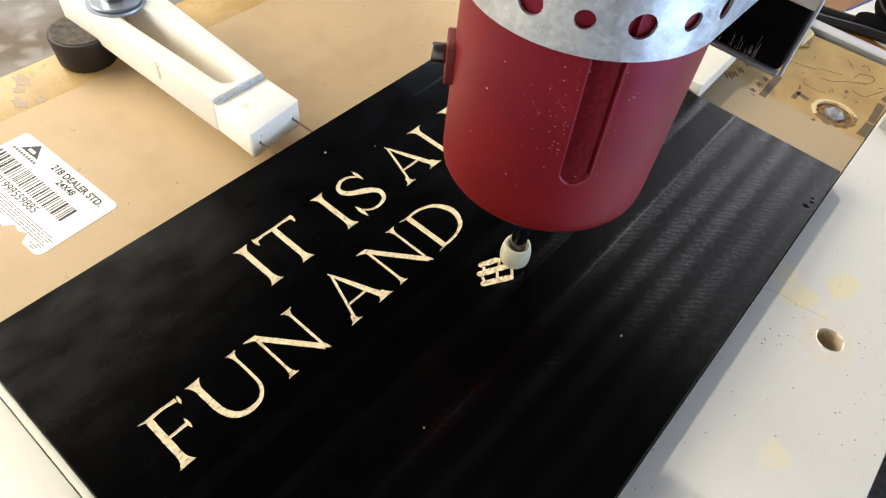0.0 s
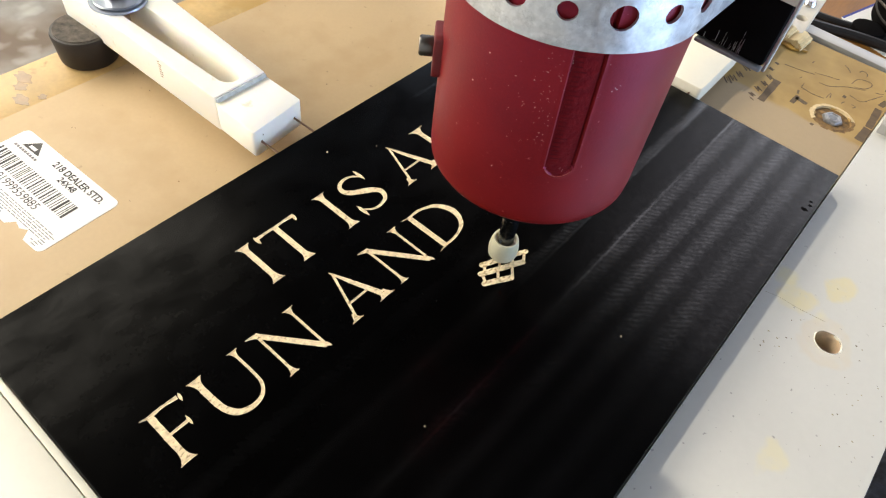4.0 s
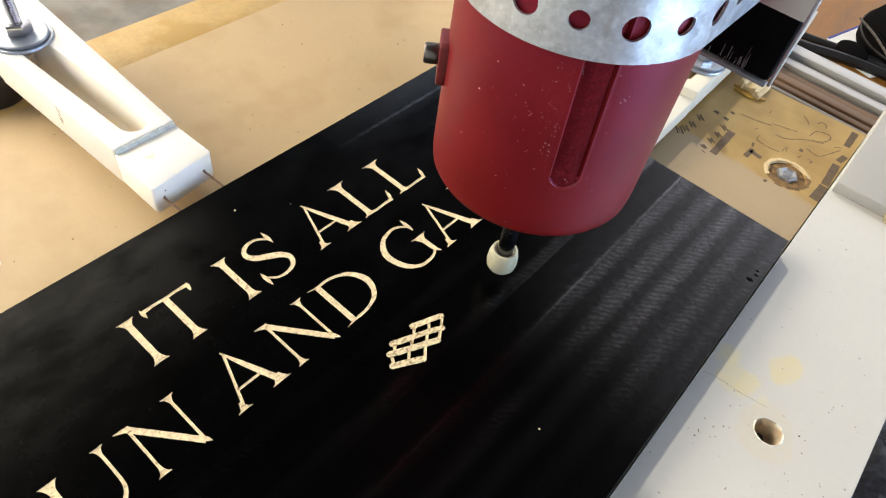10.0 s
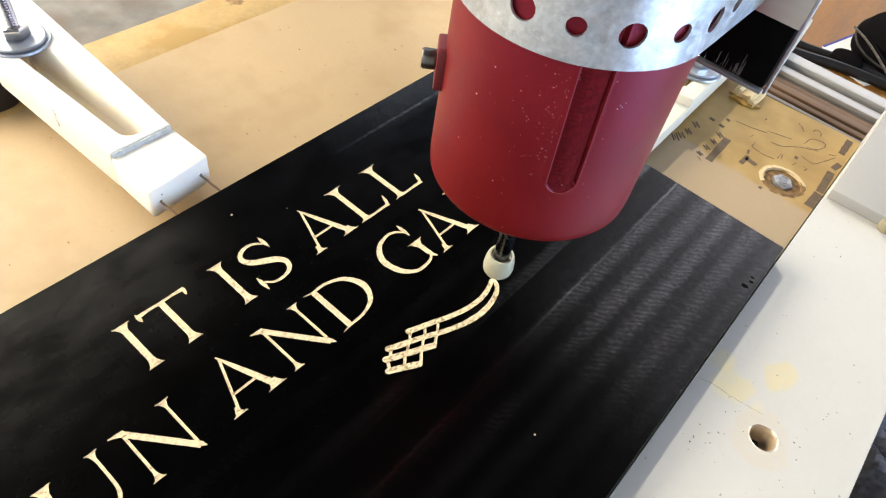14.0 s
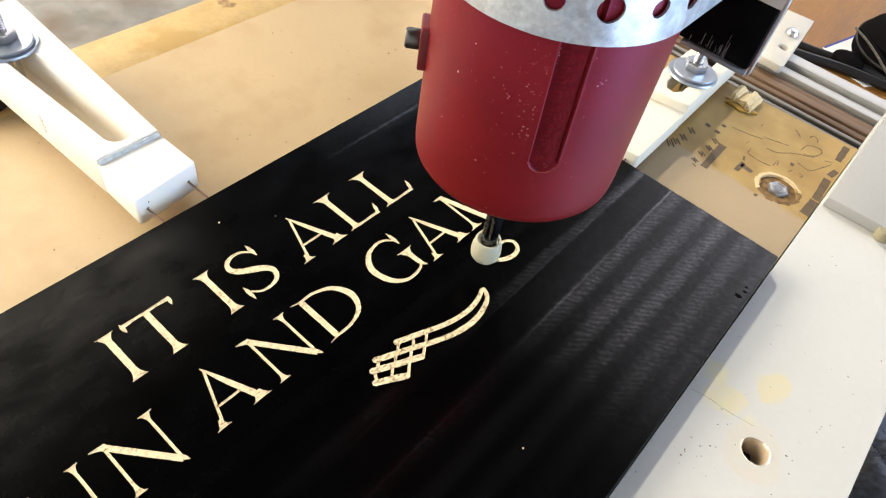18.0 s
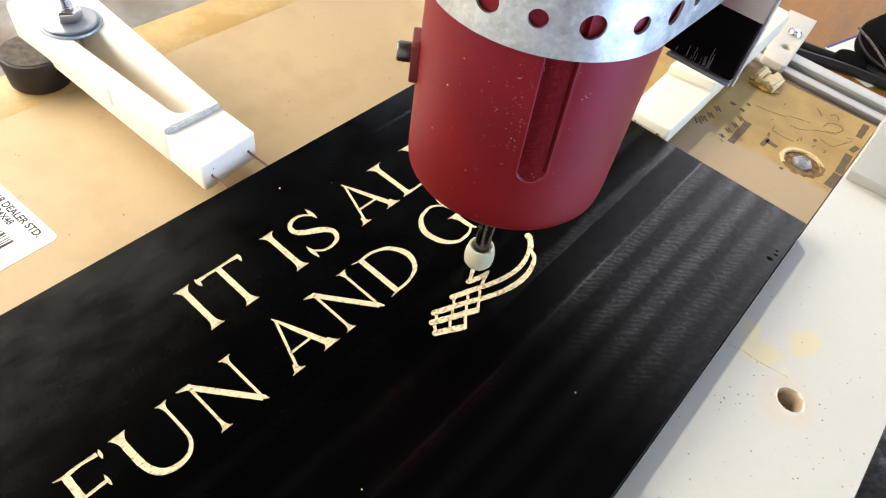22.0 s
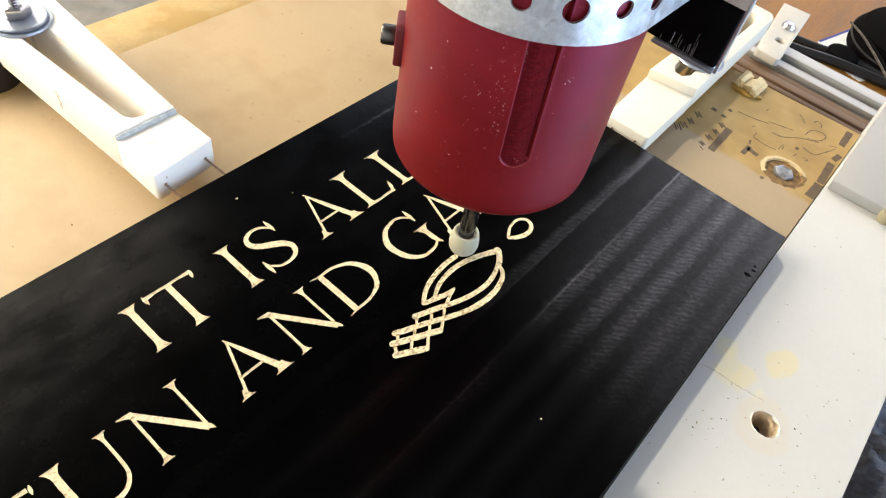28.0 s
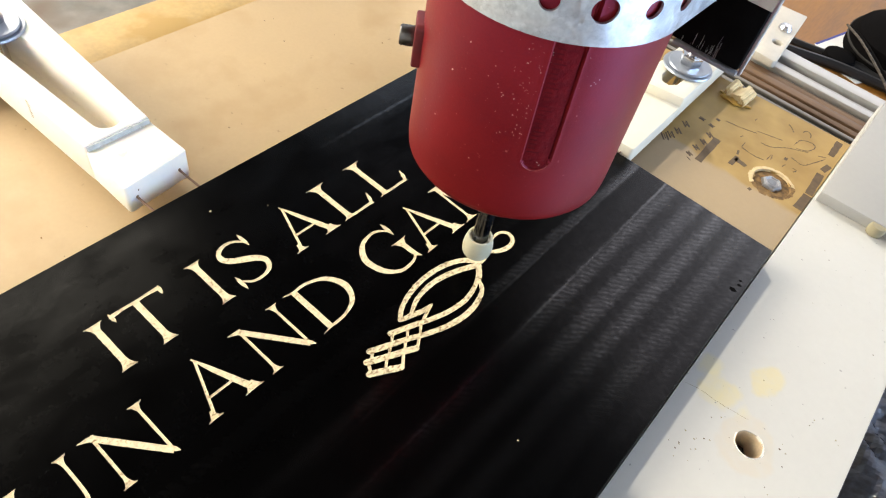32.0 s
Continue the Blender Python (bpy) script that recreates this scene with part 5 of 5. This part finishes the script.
def strap_band():
    """A perforated band round the drum that runs straight back to the carriage on both sides."""
    r, z0, z1, t = R + 0.0005, 0.1213, 0.1395, 0.0008
    path = []
    for k in range(9):
        path.append((Vector((AX - r, AY + 0.058 - 0.058 * k / 9, 0)), Vector((-1, 0, 0))))
    for k in range(73):
        a = radians(180 + 180 * k / 72)
        path.append((Vector((AX + r * math.cos(a), AY + r * math.sin(a), 0)), Vector((math.cos(a), math.sin(a), 0))))
    for k in range(1, 10):
        path.append((Vector((AX + r, AY + 0.058 * k / 9, 0)), Vector((1, 0, 0))))
    length = [0.0]
    for (p, _), (q, _) in zip(path, path[1:]):
        length.append(length[-1] + (q - p).length)
    origin = 0.058 + r * radians(180 - 42.85)

    def place(s, z, out):
        s = min(max(s, 0), length[-1])
        k = max(i for i in range(len(length)) if length[i] <= s + 1e-9)
        k = min(k, len(path) - 2)
        f = (s - length[k]) / (length[k + 1] - length[k])
        p = path[k][0].lerp(path[k + 1][0], f)
        nrm = path[k][1].lerp(path[k + 1][1], f).normalized()
        return (p.x + nrm.x * out, p.y + nrm.y * out, z)

    pitch, zc = 0.01255, 0.1304
    bm = bmesh.new()
    seg = 16
    for c in range(17):
        sc = origin + pitch * (c - 8)
        big = (c - 8) % 2 == 0
        rad = 0.0032 if big else 0.0024
        ring, square = [], []
        for i in range(seg):
            a = 2 * math.pi * i / seg
            ring.append((sc + rad * math.cos(a), zc + rad * math.sin(a)))
            ca, sa = math.cos(a), math.sin(a)
            m = max(abs(ca), abs(sa))
            square.append((sc + pitch / 2 * ca / m, (z0 + z1) / 2 + (z1 - z0) / 2 * sa / m))
        for depth in (t, 0.0):
            rv = [bm.verts.new(place(s, z, depth)) for s, z in ring]
            sv = [bm.verts.new(place(s, z, depth)) for s, z in square]
            for i in range(seg):
                j = (i + 1) % seg
                f = (rv[i], rv[j], sv[j], sv[i])
                bm.faces.new(f if depth else f[::-1])
            if depth:
                keep_r, keep_s = rv, sv
            else:
                for i in range(seg):
                    j = (i + 1) % seg
                    bm.faces.new((keep_r[j], keep_r[i], rv[i], rv[j]))
                    if abs(square[i][1] - square[j][1]) < 1e-6:
                        bm.faces.new((keep_s[i], keep_s[j], sv[j], sv[i]))
    bmesh.ops.remove_doubles(bm, verts=bm.verts, dist=1e-6)
    bmesh.ops.recalc_face_normals(bm, faces=bm.faces)
    return bm


part("hanger_strap", strap_band(), ZINC, router, "perforated galvanised steel strap")

# carriage behind the drum
part("brush_block", box(-0.0800, -0.0343, -0.1175, -0.1125, 0.0975, 0.1185, 0.001), BLACK_FOAM, router, "black fibre block under the bracket")
random.seed(8)
for k in range(20):
    x = random.gauss(-0.0440, 0.0042)
    z = random.uniform(0.0970, 0.0990)
    part("bristle", tube([(x + random.uniform(-0.0004, 0.0004), -0.1177, z + random.uniform(0.0015, 0.0075)), (x, -0.1180, z)], random.uniform(0.00003, 0.00005), 5), ALU if k % 3 else ZINC_DULL, router)
part("lip", box(-0.0560, -0.0341, -0.1186, -0.1160, 0.0962, 0.0974, 0.0003), ZINC_DULL, router, "grey edge under the fibre block")
part("bracket_face", slab(rect(-0.0600, -0.0335, 0.1187, 0.20), 0, 0.003), ALU, router, "aluminium bracket plate").data.transform(Matrix(((1, 0, 0, 0), (0, 0, -1, -0.1170), (0, 1, 0, 0), (0, 0, 0, 1))))
part("bracket_edge", box(-0.0334, -0.0324, -0.1212, -0.1194, 0.0985, 0.20, 0.0003), ZINC, router, "bright bent edge of the bracket")
part("bracket_bolt", moved(turned(0, 0, [(0.0050, 0), (0.0054, 0.001), (0.0050, 0.0036), (0.0030, 0.0042), (0.0, 0.0042)], 6), Matrix.Translation((-0.0395, -0.1201, 0.1345)) @ Matrix.Rotation(radians(90), 4, "X")), STEEL, router, "steel bolt head")
# collet, shank, depth ring and cutter
part("collet", turned(AX, AY, [(0.0060, 0.0560), (0.0085, 0.0570), (0.0095, 0.0600), (0.0095, 0.0790), (0.0, 0.0790)], 24), RUBBER, router, "black collet nut")
part("cutter_shank", turned(AX, AY, [(0.0, -0.0008), (0.0012, 0.0004), (0.0024, 0.0024), (0.0031, 0.0030), (0.0032, 0.0040), (0.0032, 0.0561), (0.0, 0.0561)], 24), SHANK_STEEL, router, "dark polished steel cutter shank")
part("depth_ring", turned(AX, AY, [(0.0033, 0.0031), (0.0049, 0.0031), (0.0057, 0.0044), (0.0060, 0.0068), (0.0058, 0.0096), (0.0052, 0.0124), (0.0049, 0.0131), (0.0042, 0.0130), (0.0038, 0.0118), (0.0033, 0.0117)], 32), CREAM, router, "cream plastic depth ring on the cutter")

# ---- the frame behind: rails, bracket, cables ----
tagged(finish(box(0.0715, 0.115, -0.60, 0.135, -0.0995, -0.045, 0.002), "side_frame", ZINC_DULL), "dull grey metal side frame of the machine", "machine frame")
def crumpled(x0, x1, y0, y1, z, nx, ny):
    """A crushed film: sharp creases between smooth folds."""
    bm = bmesh.new()
    rows = []
    for i in range(nx + 1):
        row = []
        for k in range(ny + 1):
            x, y = x0 + (x1 - x0) * i / nx, y0 + (y1 - y0) * k / ny
            fold = abs(noise.noise((x * 22, y * 16, 3))) * 0.016 + abs(noise.noise((x * 70, y * 60, 7))) * 0.005 + noise.noise((x * 200, y * 200, 1)) * 0.0012
            row.append(bm.verts.new((x, y, z + fold)))
        rows.append(row)
    for p, q in zip(rows, rows[1:]):
        for k in range(ny):
            bm.faces.new((p[k], q[k], q[k + 1], p[k + 1]))
    bmesh.ops.solidify(bm, geom=bm.faces[:], thickness=-0.0003)
    bmesh.ops.recalc_face_normals(bm, faces=bm.faces)
    return bm


tagged(finish(crumpled(0.0700, 0.150, -0.40, 0.02, -0.0450, 40, 190), "plastic_bag", FILM, smooth=False), "crumpled shiny blue-grey plastic bag on the machine frame", "plastic bag")
rail = thing("guide_rail", (0.0, 0.175, -0.055), "ribbed aluminium guide rail with brown timber between its ribs", "rail")
part("timber_core", box(-0.45, 0.45, 0.138, 0.214, -0.0995, -0.047, 0.001), BROWN, rail, "brown timber core")
for y0, y1, z in ((0.1405, 0.1440, -0.0450), (0.1475, 0.1512, -0.0440), (0.1800, 0.1868, -0.0405), (0.1905, 0.1930, -0.0425), (0.1985, 0.2110, -0.0400)):
    part("rib", box(-0.45, 0.45, y0, y1, -0.0469, z, 0.0006), BRIGHT_ALU if y0 > 0.178 else RAIL_METAL, rail, "silvery aluminium rib")
for y0, y1, z in ((0.1545, 0.1600, -0.0438), (0.1608, 0.1690, -0.0425), (0.1697, 0.1770, -0.0432)):
    part("timber_strip", box(-0.45, 0.45, y0, y1, -0.0469, z, 0.0009), BROWN, rail, "brown timber strip")
# dark strips laid in the gaps paint the shade between the ribs
for y0 in (0.1450, 0.1522, 0.1778, 0.1874, 0.1940):
    part("gap_shade", box(-0.45, 0.45, y0, y0 + 0.0016, -0.0470, -0.0460), RUBBER, rail, "dark strip painting the shade between the ribs")
bracket = thing("end_bracket", (-0.085, 0.21, -0.04), "pale aluminium plate with a screw and a slot on the rail", "bracket")
part("plate", slab([(-0.0880, 0.1760), (-0.0860, 0.1740), (-0.0715, 0.1730), (-0.0695, 0.1750), (-0.0780, 0.2620), (-0.1000, 0.2600)], -0.0399, -0.0340, [circle(-0.0795, 0.2010, 0.0042, 16)], 0.0006), MATTE_PLATE, bracket)
part("screw", turned(-0.0830, 0.2240, [(0.0052, -0.0340), (0.0050, -0.0318), (0.0036, -0.0300), (0.0, -0.0294)], 20), STEEL, bracket, "domed steel screw")

tagged(finish(tube(curve_points([(-0.14, 0.315, -0.0955), (-0.085, 0.330, -0.0955), (-0.04, 0.345, -0.0955), (0.02, 0.352, -0.0955), (0.14, 0.36, -0.0955)], 0.006), 0.0044), "cable", CABLE), "thick black cable on the wooden bench", "cable", "cables on the bench")
tagged(finish(tube(curve_points([(-0.15, 0.342, -0.0965), (-0.08, 0.353, -0.0965), (-0.03, 0.366, -0.0965), (0.03, 0.368, -0.0965), (0.14, 0.39, -0.0965)], 0.006), 0.0033), "cable", CABLE), "thin black cable on the wooden bench", "cable", "cables on the bench")
paper = thing("paper_sheet", (-0.04, 0.39, -0.0999), "loose white paper sheet with a blue edge on the bench", "paper")
part("sheet", slab([(-0.0720, 0.374), (-0.056, 0.434), (0.02, 0.41), (-0.02, 0.340), (-0.058, 0.352)], -0.0999, -0.0995), PAPER, paper)
part("printed_edge", slab([(-0.0720, 0.374), (-0.056, 0.434), (-0.0535, 0.4335), (-0.0695, 0.3735)], -0.0995, -0.0994), BLUE, paper, "dark blue printed edge")

phones = thing("headphones", (-0.02, 0.40, -0.0995), "black folded headphones lying on the bench", "headphones")
cup = part("ear_cup", moved(turned(0, 0, [(0.040, 0), (0.046, 0.005), (0.047, 0.016), (0.041, 0.026), (0.024, 0.033), (0.0, 0.035)], 48), Matrix.Translation((-0.010, 0.412, -0.0985)) @ Matrix.Rotation(radians(8), 4, "X")), BLACK_FOAM, phones, "black padded ear cup")
part("seam", moved(turned(0, 0, [(0.0466, 0.0145), (0.0476, 0.0150), (0.0476, 0.0162), (0.0464, 0.0168)], 48), Matrix.Translation((-0.010, 0.412, -0.0985)) @ Matrix.Rotation(radians(8), 4, "X")), RUBBER, cup)
band_pts = curve_points([(-0.058, 0.390, -0.078), (-0.038, 0.366, -0.076), (-0.012, 0.335, -0.078), (0.010, 0.308, -0.082), (0.030, 0.283, -0.088)], 0.004)
part("headband", tube(band_pts, 0.0011, 8), PUCK_TOP, phones, "thin grey metal band")
part("band_rim", tube([p + Vector((0.0030, 0.0024, 0.0)) for p in band_pts], 0.0011, 8), BLACK_FOAM, phones, "black edge of the band")
part("second_cup", moved(turned(0, 0, [(0.013, 0), (0.0155, 0.002), (0.014, 0.006), (0.009, 0.008), (0.0, 0.009)], 28), Matrix.Translation((-0.046, 0.362, -0.0985))), BLACK_FOAM, phones, "small black pad")


def motions():
    bed = [
        (0, 0.0000), (0.5, -0.0003), (1, 0.0004), (1.5, 0.0049), (2, -0.0002), (2.5, 0.0002), (3, -0.0005), (3.5, -0.0048),
        (3.8, 0.0008), (4.0, 0.0015), (4.3, -0.0020), (4.8, -0.0077), (5.2, -0.0062), (5.5, -0.0045), (6, -0.0087), (6.5, -0.0094), (7, -0.0065), (7.5, -0.0080), (8, -0.0097), (8.5, -0.0100), (9, -0.0200),
        (9.5, -0.0403), (10, -0.0438), (10.5, -0.0421), (11, -0.0316), (11.5, -0.0184), (12, -0.0110), (12.5, -0.0171), (13, -0.0319),
        (13.5, -0.0434), (14, -0.0439), (14.5, -0.0546), (15, -0.0608), (15.5, -0.0629), (15.7, -0.0612), (15.9, -0.0641), (16.2, -0.0689), (16.55, -0.0739), (16.9, -0.0677), (17.2, -0.0600), (17.5, -0.0606), (18, -0.0502), (18.5, -0.0493),
        (19, -0.0491), (19.5, -0.0419), (20, -0.0300), (20.5, -0.0156), (21, -0.0179), (21.5, -0.0155), (22, -0.0199), (22.5, -0.0322),
        (23, -0.0454), (23.5, -0.0496), (24, -0.0499), (24.5, -0.0493), (25, -0.0441), (25.5, -0.0309), (26.0, -0.0194), (26.4, -0.0123), (26.8, -0.0081), (27.2, -0.0160), (27.5, -0.0248), (28, -0.0381),
        (28.5, -0.0487), (29, -0.0499), (29.5, -0.0498), (30, -0.0495), (30.5, -0.0550), (31, -0.0561), (31.5, -0.0496), (32, -0.0503)]
    for ob in BED_THINGS:
        base = ob.matrix_basis.copy()
        walk(ob, [(t, Matrix.Translation((0, y, 0)) @ base) for t, y in bed])
    tool = [
        (0, 0.0000, 0.0000), (0.5, -0.0002, 0.0059), (1, 0.0002, 0.0011), (1.5, -0.0033, 0.0006), (2, -0.0043, 0.0005), (2.5, -0.0001, 0.0001),
        (3, -0.0001, 0.0056), (3.5, -0.0033, 0.0059), (3.8, -0.0050, 0.0058), (4.0, -0.0053, 0.0004), (4.3, -0.0080, 0.0003), (4.8, -0.0062, 0.0003), (5.2, -0.0040, 0.0004), (5.5, -0.0027, 0.0005), (6, -0.0016, 0.0060), (6.5, -0.0009, 0.0034), (7, -0.0020, -0.0001),
        (7.5, -0.0059, 0.0004), (8, -0.0017, 0.0008), (8.5, -0.0011, 0.0026), (9, -0.0012, 0.0062), (9.5, -0.0010, 0.0073), (10, -0.0011, 0.0041),
        (10.5, 0.0014, 0.0010), (11, 0.0044, 0.0003), (11.5, 0.0020, -0.0001), (12, -0.0027, 0.0008), (12.5, -0.0025, 0.0007), (13, 0.0003, 0.0008),
        (13.5, -0.0010, 0.0005), (14, -0.0011, 0.0043), (14.5, -0.0049, 0.0076), (15, -0.0074, 0.0056), (15.5, -0.0094, 0.0027), (15.7, -0.0084, 0.0004), (15.9, -0.0110, 0.0003), (16.2, -0.0119, 0.0003), (16.55, -0.0083, 0.0003), (16.9, -0.0040, 0.0003), (17.2, -0.0080, 0.0006), (17.5, -0.0072, 0.0057),
        (18, -0.0083, 0.0078), (18.5, -0.0080, 0.0041), (19, -0.0055, 0.0016), (19.5, -0.0008, 0.0010), (20, 0.0006, 0.0014), (20.5, -0.0028, 0.0001),
        (21, -0.0063, 0.0006), (21.5, -0.0069, 0.0002), (22, -0.0116, 0.0013), (22.5, -0.0124, 0.0015), (23, -0.0089, 0.0011), (23.5, -0.0082, 0.0001),
        (24, -0.0083, 0.0080), (24.5, -0.0078, 0.0022), (25, -0.0086, 0.0015), (25.5, -0.0124, 0.0008), (26.0, -0.0122, 0.0005), (26.4, -0.0092, 0.0004), (26.8, -0.0102, 0.0004), (27.2, -0.0146, 0.0004), (27.5, -0.0172, 0.0004), (28, -0.0167, 0.0005),
        (28.5, -0.0116, -0.0000), (29, -0.0091, 0.0011), (29.5, -0.0087, 0.0070), (30, -0.0090, -0.0013), (30.5, -0.0114, 0.0013), (31, -0.0053, 0.0008),
        (31.5, -0.0088, -0.0010), (32, -0.0093, 0.0037)]
    base = router.matrix_basis.copy()
    walk(router, [(t, Matrix.Translation((x, 0, z)) @ base) for t, x, z in tool])
    for ob, t in STROKES:
        if t < 0:
            continue
        t = min(max(t, 0.3), 31.6)
        down, up = pose(0, 0, -0.0015), pose(0, 0, 0)
        walk(ob, [(0, down), (round(t - 0.15, 2), down), (round(t + 0.05, 2), up), (32, up)])


motions()
